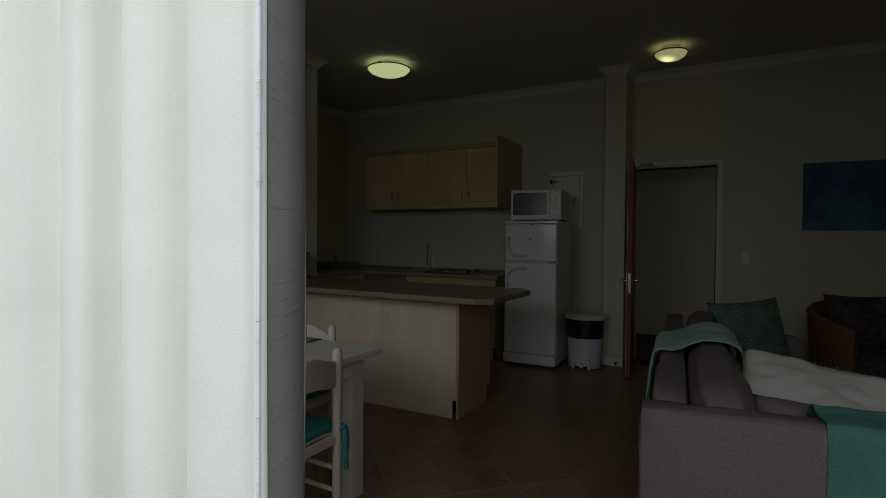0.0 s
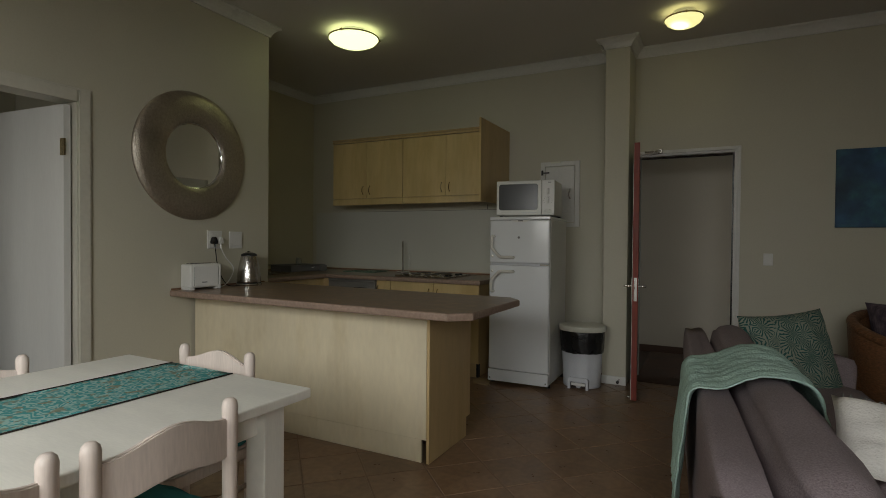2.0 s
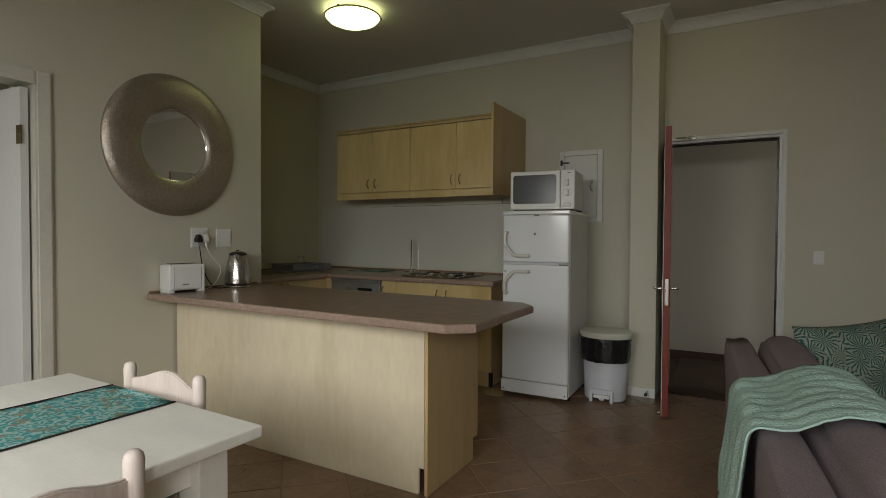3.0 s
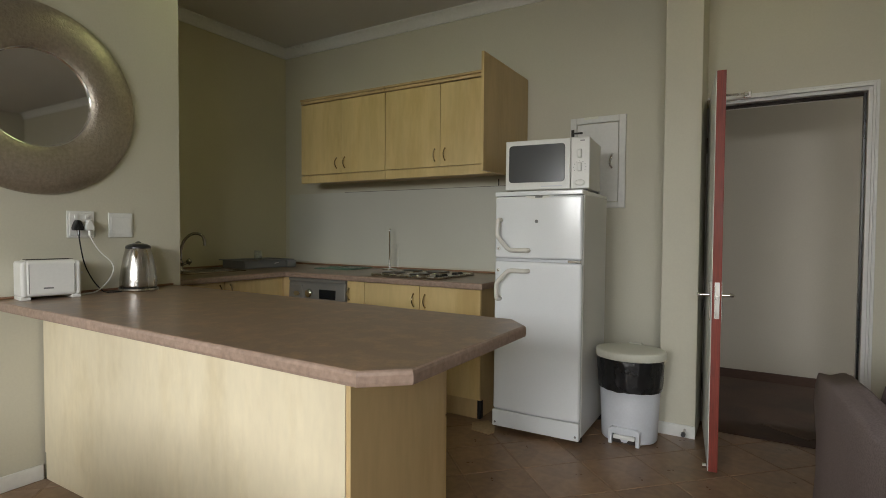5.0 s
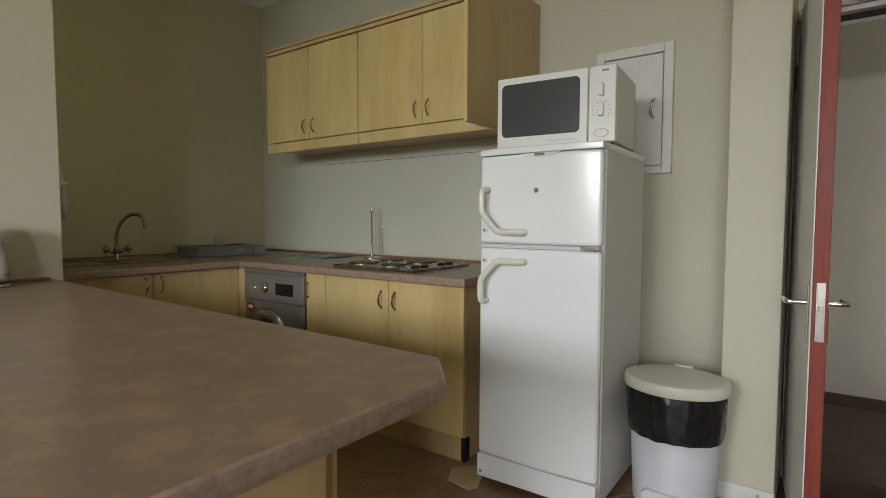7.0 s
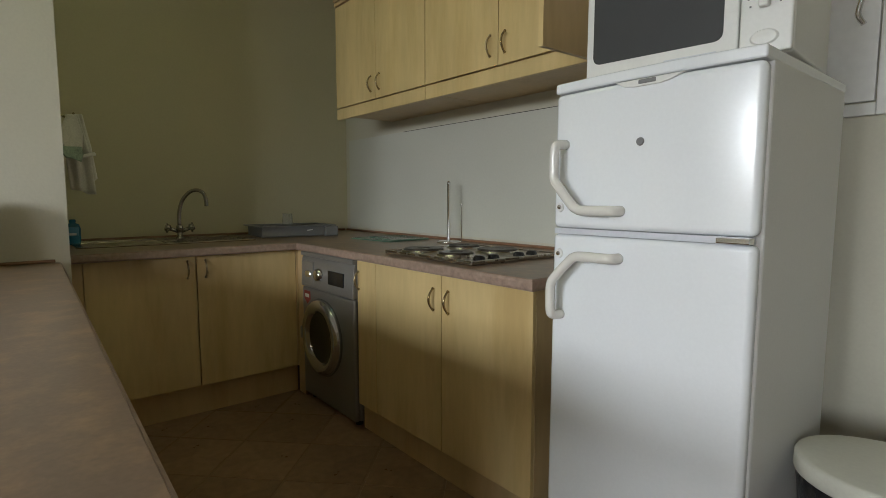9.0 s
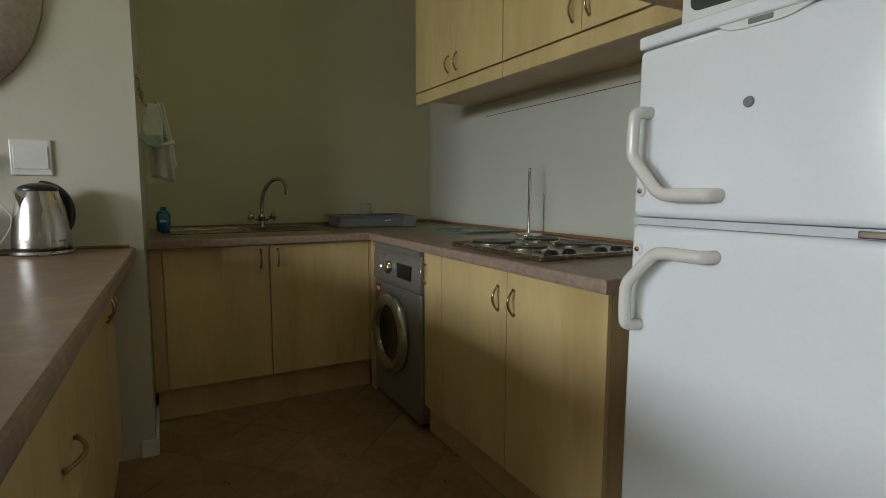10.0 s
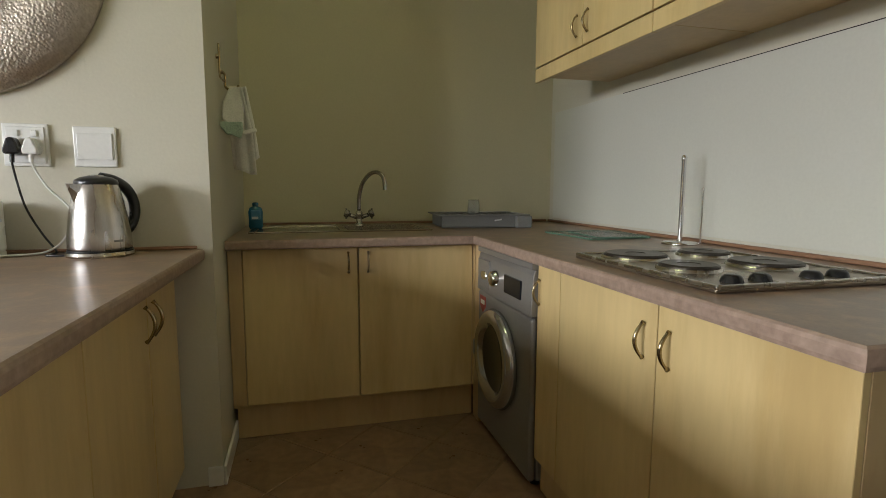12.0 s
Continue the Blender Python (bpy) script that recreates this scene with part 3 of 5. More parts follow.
# wall cupboards, two double units on one bottom rail
UF, UB = 5.388, BACK - 0.003
for x0, xm, x1 in ((-4.015, -3.549, -3.087), (-3.083, -2.57, -2.064)):
    unit = thing("wall_cabinet", "pale maple laminate double-door wall cabinet above the worktop", "cabinet", "wall cabinets")
    part("body", box((x0, UF + 0.026, 1.682), (x1, UB, 2.345), 0.001), MAPLE_SHADED, unit)
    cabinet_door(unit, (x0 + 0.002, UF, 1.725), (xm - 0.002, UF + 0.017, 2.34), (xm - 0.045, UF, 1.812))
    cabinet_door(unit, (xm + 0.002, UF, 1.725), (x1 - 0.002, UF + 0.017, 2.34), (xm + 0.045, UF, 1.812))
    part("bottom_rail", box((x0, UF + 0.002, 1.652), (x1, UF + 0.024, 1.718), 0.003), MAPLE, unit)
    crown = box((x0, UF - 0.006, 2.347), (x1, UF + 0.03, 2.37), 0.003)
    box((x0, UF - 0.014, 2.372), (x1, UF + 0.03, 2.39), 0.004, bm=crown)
    part("crown_moulding", crown, MAPLE_SHADED, unit)
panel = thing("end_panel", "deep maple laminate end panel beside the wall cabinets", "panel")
part("board", box((-2.062, 5.063, 1.635), (-2.044, UB, 2.4), 0.001), MAPLE_SHADED, panel)
part("edging", box((-2.0625, 5.06, 1.635), (-2.0435, 5.0625, 2.4)), MAPLE, panel, "paler edging strip")

# splash panel with a dark top joint
splash = thing("splashback", "pale painted splashback panel with a dark top joint behind the hob", "splashback")
part("board", box((-4.62, BACK - 0.007, 0.93), (-2.13, BACK - 0.002, 1.6), 0.001), SPLASH, splash)
part("end_joint", box((-2.285, BACK - 0.0085, 1.603), (-2.279, BACK - 0.0015, 1.655)), DARK, splash)
part("joint_strip", box((-3.88, BACK - 0.0085, 1.5985), (-2.13, BACK - 0.0015, 1.6015)), DARK, splash)

# worktops: rolled front edge over the carcass
def edge_band(points, z0, z1, thick=0.007):
    """A rounded strip along an open line of the plan, on its right-hand side."""
    p = [Vector((*q, 0)) for q in points]
    outer = []
    for i, q in enumerate(p):
        a = (q - p[i - 1]).normalized() if i else (p[1] - q).normalized()
        b = (p[i + 1] - q).normalized() if i < len(p) - 1 else a
        na, nb = Vector((a.y, -a.x, 0)), Vector((b.y, -b.x, 0))
        n = (na + nb) / (1 + na.dot(nb))
        outer.append(n)
    own = bmesh.new()
    section = [(0.0, z0), (0.7, z0 + 0.002), (1, z0 + 0.01), (1, z1 - 0.012), (0.7, z1 - 0.004), (0.0, z1)]
    cols = [[own.verts.new(q + n * thick * u + Vector((0, 0, z))) for u, z in section] for q, n in zip(p, outer)]
    for a, b in zip(cols, cols[1:]):
        for k in range(len(section)):
            j = (k + 1) % len(section)
            own.faces.new((a[k], a[j], b[j], b[k]))
    own.faces.new(cols[0])
    own.faces.new(cols[-1][::-1])
    bmesh.ops.recalc_face_normals(own, faces=own.faces[:])
    return own


def worktop(name, label, points, first, last, z0=0.862, z1=0.902):
    top = thing(name, label, "worktop")
    part("slab", prism(points, z0, z1, 0.0015), WORKTOP, top)
    part("rolled_edge", edge_band(points[first:last + 1], z0, z1), WORKTOP_EDGE, top, "paler rolled front edge")
    return top


CF, SF = 4.997, -3.79
worktop("worktop", "brown mottled laminate worktop with a rolled front edge",
        [(SINK + 0.003, RECESS + 0.004), (SF, RECESS + 0.004), (SF, CF), (-2.016, CF), (-2.016, BACK - 0.009), (SINK + 0.003, BACK - 0.009)], 1, 4)
worktop("peninsula_worktop", "brown mottled laminate breakfast counter top with clipped corners",
        [(SIDE + 0.016, 2.99), (-1.306, 2.935), (-1.21, 3.022), (-1.207, 3.72), (-1.3, 3.826), (SIDE + 0.003, 3.875)], 0, 5)
for lo, hi in (((SINK + 0.003, RECESS + 0.05, 0.903), (SINK + 0.018, BACK - 0.03, 0.918)), ((SINK + 0.02, BACK - 0.024, 0.903), (-2.13, BACK - 0.009, 0.918)),
               ((SIDE + 0.002, 3.0, 0.903), (SIDE + 0.014, 3.86, 0.915))):
    structure("worktop_trim", box(lo, hi, 0.004), UPSTAND)

# base units along the back wall
DF = 5.028
unit = thing("base_cabinet", "narrow maple laminate base cabinet beside the washing machine", "cabinet", "base cabinets")
part("body", box((-3.165, DF + 0.02, 0.13), (-2.998, BACK - 0.01, 0.86), 0.001), MAPLE_SHADED, unit)
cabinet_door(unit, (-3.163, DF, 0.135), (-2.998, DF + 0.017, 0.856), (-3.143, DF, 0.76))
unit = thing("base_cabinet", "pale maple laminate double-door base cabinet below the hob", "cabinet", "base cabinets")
part("body", box((-2.996, DF + 0.02, 0.13), (-2.059, BACK - 0.01, 0.86), 0.001), MAPLE_SHADED, unit)
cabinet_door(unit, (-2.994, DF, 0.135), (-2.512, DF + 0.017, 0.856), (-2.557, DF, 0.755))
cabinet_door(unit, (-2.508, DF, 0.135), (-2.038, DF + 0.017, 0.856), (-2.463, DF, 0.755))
part("end_panel", box((-2.057, DF + 0.019, 0.128), (-2.038, BACK - 0.01, 0.86), 0.001), MAPLE_SHADED, unit)
part("kickboard", box((-3.165, DF + 0.03, 0.002), (-2.072, DF + 0.045, 0.127), 0.001), MAPLE_SHADED, unit)
part("side_kickboard", box((-2.071, DF + 0.075, 0.002), (-2.057, BACK - 0.01, 0.127), 0.001), MAPLE_SHADED, unit)
part("cabinet_foot", box((-2.071, DF + 0.03, 0.001), (-2.047, DF + 0.073, 0.127), 0.004), BLACK, unit, "black plastic cabinet foot")

# sink unit
XF = -3.838
unit = thing("sink_cabinet", "maple laminate double-door cabinet below the sink", "cabinet", "base cabinets")
part("body", box((SINK + 0.01, RECESS + 0.004, 0.15), (XF - 0.02, 5.01, 0.86), 0.001), MAPLE_SHADED, unit)
cabinet_door(unit, (XF - 0.017, RECESS + 0.065, 0.165), (XF, 4.461, 0.856), (XF, 4.42, 0.79), (0, 0, 1), (1, 0, 0))
cabinet_door(unit, (XF - 0.017, 4.467, 0.165), (XF, 5.005, 0.856), (XF, 4.508, 0.79), (0, 0, 1), (1, 0, 0))
part("kickboard", box((XF - 0.055, RECESS + 0.016, 0.002), (XF - 0.04, 5.02, 0.16), 0.001), MAPLE_SHADED, unit)
part("filler_strip", box((XF - 0.017, 5.008, 0.165), (XF, 5.02, 0.856), 0.001), MAPLE_SHADED, unit)
part("corner_filler", box((XF - 0.017, 5.021, 0.002), (-3.77, 5.036, 0.856), 0.001), MAPLE_SHADED, unit)
part("filler_strip", box((XF - 0.017, RECESS + 0.004, 0.165), (XF - 0.003, RECESS + 0.061, 0.856), 0.001), MAPLE_SHADED, unit)

# breakfast counter base
PF, PE, PB = 3.183, -1.558, 3.83
unit = thing("breakfast_counter", "maple laminate breakfast counter base with a plain front panel", "cabinet")
part("front_panel", box((SIDE + 0.02, PF, 0.135), (PE - 0.003, PF + 0.018, 0.86), 0.001), PALE_MAPLE, unit, "maple front panel with daylight put into its pale colour")
part("front_kickboard", box((SIDE + 0.02, PF + 0.004, 0.001), (PE - 0.035, PF + 0.018, 0.133), 0.001), PALE_MAPLE, unit)
part("end_panel", prism([(PF + 0.003, 0.001), (3.69, 0.001), (3.69, 0.125), (3.745, 0.125), (3.745, 0.86), (PF + 0.003, 0.86)], PE - 0.002, PE + 0.016, 0.001, "x"), MAPLE_SHADED, unit)
part("body", box((SIDE + 0.02, PF + 0.02, 0.13), (PE - 0.004, PB - 0.05, 0.858), 0.001), MAPLE_SHADED, unit)
part("kickboard", box((SIDE + 0.02, PB - 0.115, 0.001), (PE - 0.004, PB - 0.1, 0.128), 0.001), MAPLE_SHADED, unit)
# drawers and doors on the kitchen side of the counter
def drawer(lo, hi, at):
    d = part("drawer_front", box(lo, hi, 0.002), MAPLE, unit)
    bow_handle(d, at, (1, 0, 0), (0, 1, 0), 0.15)


for z0, z1, z in ((0.4975, 0.855, 0.632), (0.135, 0.4935, 0.31)):
    drawer((-2.618, PB - 0.048, z0), (PE - 0.008, PB - 0.031, z1), (-2.2, PB - 0.03, z))
for x0, x1, hx in ((-3.41, -3.072, -3.11), (-3.068, -2.622, -3.03)):
    d = part("door", box((x0, PB - 0.048, 0.135), (x1, PB - 0.031, 0.855), 0.002), MAPLE, unit)
    bow_handle(d, (hx, PB - 0.03, 0.75), (0, 0, 1), (0, 1, 0), 0.1)

# ---- refrigerator and microwave ----
fridge = thing("refrigerator", "white two-door refrigerator with bent bar handles beside the worktop", "refrigerator", m=pose(-1.637, 4.94, 0.004, -0.5, 0, 0.8))
W = 0.272
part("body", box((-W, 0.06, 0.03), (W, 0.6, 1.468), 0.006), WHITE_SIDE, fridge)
bow = [(W * (2 * k / 20 - 1), 0.016 * (2 * k / 20 - 1) ** 2) for k in range(21)] + [(W, 0.055), (-W, 0.055)]
upper = rounded(part("freezer_door", prism(bow, 1.07, 1.446), WHITE, fridge), 0.016, 5)
lower = rounded(part("fridge_door", prism(bow, 0.13, 1.052), WHITE, fridge), 0.016, 5)
cap = [(x * 1.004, y - 0.001) for x, y in bow[:21]] + [(W + 0.001, 0.6), (-W - 0.001, 0.6)]
rounded(part("top_cap", prism(cap, 1.448, 1.476), WHITE, fridge), 0.006)
part("kick_plate", box((-W, 0.008, 0.025), (W, 0.05, 0.127), 0.006), WHITE, fridge)
part("door_gasket", box((-W + 0.012, 0.01, 1.053), (W - 0.012, 0.05, 1.069)), PALE_GREY, fridge, "pale grey door seal")


def bent_handle(parent, points):
    pts = smooth_path(points, 4)
    part("handle", tube(pts, 0.0135, 14, flat=1.0), CREAM_GLOSS, parent, "bent cream-white bar handle", True)
    return pts


bent_handle(upper, [(-0.228, 0.01, 1.303), (-0.23, -0.026, 1.3), (-0.232, -0.035, 1.285), (-0.233, -0.036, 1.225), (-0.23, -0.036, 1.205), (-0.218, -0.036, 1.188), (-0.172, -0.036, 1.138), (-0.156, -0.036, 1.126), (-0.136, -0.036, 1.121), (-0.07, -0.036, 1.121), (-0.05, -0.028, 1.121), (-0.044, 0.004, 1.121)])
bent_handle(lower, [(-0.044, 0.004, 0.998), (-0.05, -0.028, 0.998), (-0.07, -0.036, 0.998), (-0.135, -0.036, 0.998), (-0.156, -0.036, 0.994), (-0.172, -0.036, 0.983), (-0.22, -0.036, 0.934), (-0.232, -0.036, 0.915), (-0.235, -0.036, 0.893), (-0.234, -0.035, 0.838), (-0.232, -0.026, 0.823), (-0.23, 0.01, 0.82)])
SCREW = Matrix.Rotation(radians(90), 4, "X")
for owner, z in ((upper, 1.129), (lower, 0.996)):
    part("screw_boss", lathe([(0, 0.007), (0.012, 0.006), (0.014, 0), (0, 0)], 16, Matrix.Translation((-0.243, 0.0128, z)) @ SCREW), PLASTIC, owner)
    part("screw", lathe([(0, 0.01), (0.006, 0.009), (0.007, 0.004), (0, 0.004)], 12, Matrix.Translation((-0.243, 0.0128, z)) @ SCREW), STEEL, owner, "steel screw")
part("lock", lathe([(0, 0.006), (0.009, 0.005), (0.011, 0), (0, 0)], 20, Matrix.Translation((0.003, 0.001, 1.294)) @ SCREW), GREY, upper, "small grey lock")
badge = prism([(-0.07, 1.445), (0.11, 1.445), (0.075, 1.432), (0.05, 1.428), (-0.02, 1.428), (-0.045, 1.432)], -0.005, 0.002, 0.0015, "y")
part("badge", badge, PLASTIC, upper)
part("badge_mark", box((-0.005, -0.007, 1.433), (0.04, -0.004, 1.443), 0.002), GREY, upper, "grey maker's plate")
part("hinge", box((W - 0.075, -0.008, 1.054), (W - 0.004, 0.02, 1.068), 0.003), CHROME, fridge, "chrome door hinge")
for x in (-W + 0.02, W - 0.02):
    part("plate_screw", lathe([(0, 0.003), (0.006, 0.002), (0.007, 0)], 10, Matrix.Translation((x, 0.008, 0.05)) @ SCREW), GREY, fridge)
    for y in (0.09, 0.55):
        part("foot", lathe([(0.02, 0), (0.02, 0.032)], 12, Matrix.Translation((x, y, 0))), BLACK, fridge)

oven = thing("microwave_oven", "white microwave oven with dark door glass standing on the refrigerator", "microwave", m=pose(-1.634, 5.105, 1.481, -0.3, 0, 5))
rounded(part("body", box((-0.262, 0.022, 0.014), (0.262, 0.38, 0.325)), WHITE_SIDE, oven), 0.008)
odoor = rounded(part("door", box((-0.262, 0, 0.016), (0.148, 0.02, 0.325)), PLASTIC, oven), 0.006)
pane = []
for cx, cz, a0 in ((0.095, 0.275, 0), (-0.219, 0.275, 90), (-0.219, 0.083, 180), (0.095, 0.083, 270)):
    pane += [(cx + 0.02 * math.cos(radians(a0 + k * 30)), cz + 0.02 * math.sin(radians(a0 + k * 30))) for k in range(4)]
part("window", prism(pane, -0.002, 0.006, 0.0012, "y"), OVEN_GLASS, odoor, "dark grey oven glass")
part("door_mark", box((-0.03, -0.001, 0.034), (0.1, 0.004, 0.04)), PALE_GREY, odoor)
rounded(part("control_panel", box((0.151, 0, 0.016), (0.262, 0.02, 0.325)), PLASTIC, oven), 0.006)
for z in (0.225, 0.145):
    part("knob", box((0.192, -0.02, z - 0.026), (0.216, 0.002, z + 0.026), 0.006, 3), PLASTIC, oven)
part("door_button", lathe([(0, 0.008), (0.026, 0.006), (0.032, 0)], 24, Matrix.Translation((0.205, 0.001, 0.052)) @ SCREW @ Matrix.Diagonal((1, 0.6, 1, 1))), PLASTIC, oven)
for k in range(9):
    a = radians(30 * k - 30)
    part("dial_mark", box((0.204 + 0.036 * math.cos(a) - 0.002, -0.0015, 0.145 + 0.036 * math.sin(a) - 0.002), (0.204 + 0.036 * math.cos(a) + 0.002, 0.001, 0.145 + 0.036 * math.sin(a) + 0.002)), GREY, oven)
part("maker_mark", box((0.205, -0.0015, 0.3), (0.232, 0.001, 0.307)), GREY, oven, "small grey maker's mark")
for x in (-0.23, 0.23):
    for y in (0.05, 0.34):
        part("foot", lathe([(0.014, 0), (0.014, 0.016)], 12, Matrix.Translation((x, y, 0))), BLACK, oven)
part("cord_clip", box((0.2, 0.3, 0.004), (0.262, 0.36, 0.014), 0.002), BLACK, oven)

# ---- pedal bin ----
def oval(profile, ratio, steps=40):
    own = lathe(profile, steps)
    own.transform(Matrix.Diagonal((1, ratio, 1, 1)))
    return own


bin_ = thing("pedal_bin", "pale grey plastic pedal bin with a cream lid and black bag", "bin", m=pose(-1.15, 5.272, 0))
part("body", oval([(0, 0.004), (0.155, 0.004), (0.16, 0.012), (0.178, 0.42), (0.17, 0.42), (0.15, 0.02), (0, 0.02)], 0.85), PALE_GREY, bin_, smooth=True)
own = oval([(0.181, 0.305), (0.186, 0.35), (0.19, 0.42), (0.194, 0.47), (0.19, 0.5)], 0.85, 90)
for v in own.verts:
    a = math.atan2(v.co.y, v.co.x)
    n = noise.noise(Vector((a * 5, v.co.z * 14, 0))) * 0.008 + noise.noise(Vector((a * 14, v.co.z * 30, 3))) * 0.004
    v.co.x *= 1 + n * 3
    v.co.y *= 1 + n * 3
    if v.co.z < 0.34:
        v.co.z += 0.008 * noise.noise(Vector((a * 3, 0, 7)))
bmesh.ops.subdivide_edges(own, edges=own.edges[:], cuts=1, use_grid_fill=True)
part("bin_bag", own, BAG, bin_, "crumpled black bin bag folded over the rim", True)
part("lid", oval([(0.185, 0.49), (0.2, 0.492), (0.203, 0.497), (0.202, 0.53), (0.199, 0.536), (0.19, 0.539), (0.1, 0.544), (0, 0.545)], 0.85), CREAM, bin_, "cream plastic lid", True)
part("lid_hinge", box((-0.04, 0.15, 0.5), (0.04, 0.176, 0.546), 0.006), CREAM, bin_)
surround = prism([(-0.088, 0.0), (-0.088, 0.085), (-0.07, 0.1), (0.07, 0.1), (0.088, 0.085), (0.088, 0.0), (0.066, 0.0), (0.066, 0.062), (-0.066, 0.062), (-0.066, 0.0)], -0.155, -0.118, 0.003, "y")
part("pedal_surround", surround, PALE_GREY, bin_)
part("pedal", box((-0.06, -0.15, 0.03), (0.06, -0.1, 0.055), 0.006), PLASTIC, bin_)
# dark sheet in place of the shade inside the pedal opening
part("pedal_recess", box((-0.065, -0.135, 0.006), (0.065, -0.128, 0.06)), DARK, bin_)

# ---- distribution board ----
board = thing("distribution_board", "white painted metal distribution board recessed in the wall", "fuse box")
own = box((-1.702, BACK - 0.025, 1.412), (-1.657, BACK - 0.001, 2.062), 0.003)
box((-1.355, BACK - 0.025, 1.412), (-1.31, BACK - 0.001, 2.062), 0.003, bm=own)
box((-1.657, BACK - 0.025, 2.017), (-1.355, BACK - 0.001, 2.062), 0.003, bm=own)
box((-1.657, BACK - 0.025, 1.412), (-1.355, BACK - 0.001, 1.45), 0.003, bm=own)
part("surround", own, TRIM, board)
bd = part("door", box((-1.651, BACK - 0.018, 1.456), (-1.361, BACK - 0.003, 2.011), 0.002), TRIM, board)
part("hinge", box((-1.692, BACK - 0.036, 1.93), (-1.672, BACK - 0.024, 1.98), 0.002), BLACK, board, "black hinge")
part("hinge_arm", box((-1.671, BACK - 0.034, 1.948), (-1.612, BACK - 0.019, 1.96), 0.002), BLACK, bd)
part("latch", tube(smooth_path([(-1.4, BACK - 0.02, 1.79), (-1.4, BACK - 0.045, 1.77), (-1.412, BACK - 0.04, 1.72), (-1.4, BACK - 0.022, 1.69)]), 0.008, 10), CHROME, bd, "chrome latch", True)
part("label_strip", box((-1.6, BACK - 0.027, 2.046), (-1.5, BACK - 0.0245, 2.062)), CREAM, board, "paper label strip")

# ---- washing machine ----
wm = thing("washing_machine", "silver-grey front-loading washing machine below the worktop", "washing machine")
X0, X1, WF = -3.765, -3.172, 5.012
part("body", box((X0, WF + 0.03, 0.03), (X1, BACK - 0.06, 0.845), 0.008), SILVER, wm)
part("front", box((X0, WF, 0.03), (X1, WF + 0.028, 0.655), 0.012, 3), SILVER, wm)
part("control_panel", prism([(WF - 0.006, 0.66), (WF + 0.029, 0.66), (WF + 0.029, 0.833), (WF + 0.01, 0.833), (WF + 0.002, 0.813)], X0, X1, 0.004, "x"), SILVER, wm)
part("top", box((X0, WF - 0.004, 0.834), (X1, BACK - 0.06, 0.858), 0.004), SILVER, wm)
c = Matrix.Translation((-3.5, WF, 0.405)) @ SCREW
porthole = part("porthole_door", lathe([(0.125, 0.0), (0.205, 0.0), (0.212, 0.012), (0.2, 0.035), (0.175, 0.048), (0.15, 0.04), (0.135, 0.018), (0.125, 0.005)], 48, c), PORT, wm, "silver ring porthole door", True)
part("porthole_glass", lathe([(0, 0.004), (0.1, 0.012), (0.137, 0.022)], 40, c), SCREEN, porthole, "dark porthole glass", True)
part("door_grip", box((-3.7, WF - 0.05, 0.37), (-3.67, WF - 0.02, 0.44), 0.008), SILVER, porthole)
part("dial", lathe([(0, 0.026), (0.026, 0.025), (0.032, 0.02), (0.036, 0)], 32, Matrix.Translation((-3.535, WF - 0.003, 0.742)) @ SCREW), CHROME, wm, "chrome programme dial", True)
part("display", box((-3.43, WF - 0.008, 0.705), (-3.265, WF + 0.01, 0.778), 0.002), SCREEN, wm, "dark display")
part("detergent_drawer", box((X0 + 0.012, WF - 0.007, 0.675), (-3.61, WF + 0.01, 0.805), 0.004), SILVER, wm)
part("drawer_grip", lathe([(0, 0.006), (0.026, 0.005), (0.03, 0)], 24, Matrix.Translation((-3.672, WF - 0.006, 0.735)) @ SCREW @ Matrix.Diagonal((1.2, 0.7, 1, 1))), CHROME, wm)
part("sticker", prism([(-3.735, 0.635), (-3.66, 0.635), (-3.66, 0.59), (-3.697, 0.56), (-3.735, 0.59)], WF - 0.002, WF + 0.004, 0, "y"), STICKER, wm, "red sticker")
part("sticker_print", box((-3.722, WF - 0.003, 0.598), (-3.673, WF + 0.001, 0.618)), CREAM, wm)
for x in (X0 + 0.05, X1 - 0.05):
    part("foot", lathe([(0.02, 0), (0.022, 0.032)], 12, Matrix.Translation((x, WF + 0.05, 0))), BLACK, wm)

# ---- on the worktops ----
HX0, HX1, HY0, HY1, HZ = -2.965, -2.372, 5.062, 5.585, 0.903
hob = thing("hob", "worn steel hob with four black electric plates let into the worktop", "hob")
tray = box((HX0, HY0, HZ), (HX1, HY1, HZ + 0.012), 0.004)
part("tray", tray, HOB, hob)
for x0, y0, x1, y1 in ((HX0, HY0, HX1, HY0 + 0.012), (HX0, HY1 - 0.012, HX1, HY1), (HX0, HY0 + 0.012, HX0 + 0.012, HY1 - 0.012), (HX1 - 0.012, HY0 + 0.012, HX1, HY1 - 0.012)):
    part("rim", box((x0, y0, HZ + 0.008), (x1, y1, HZ + 0.018), 0.003), STEEL, hob)
for x, y, r in ((-2.848, 5.197, 0.092), (-2.848, 5.445, 0.075), (-2.618, 5.197, 0.075), (-2.618, 5.445, 0.092)):
    plate = part("hot_plate", lathe([(r, 0.004), (r, 0.016), (r - 0.006, 0.02), (0.03, 0.019), (0.028, 0.017), (0, 0.017)], 40, Matrix.Translation((x, y, HZ + 0.008))), IRON, hob, "black iron hot plate")
    part("plate_ring", lathe([(r + 0.008, 0.002), (r + 0.006, 0.012), (r + 0.001, 0.012)], 40, Matrix.Translation((x, y, HZ + 0.008))), STEEL, plate, "steel trim ring", True)
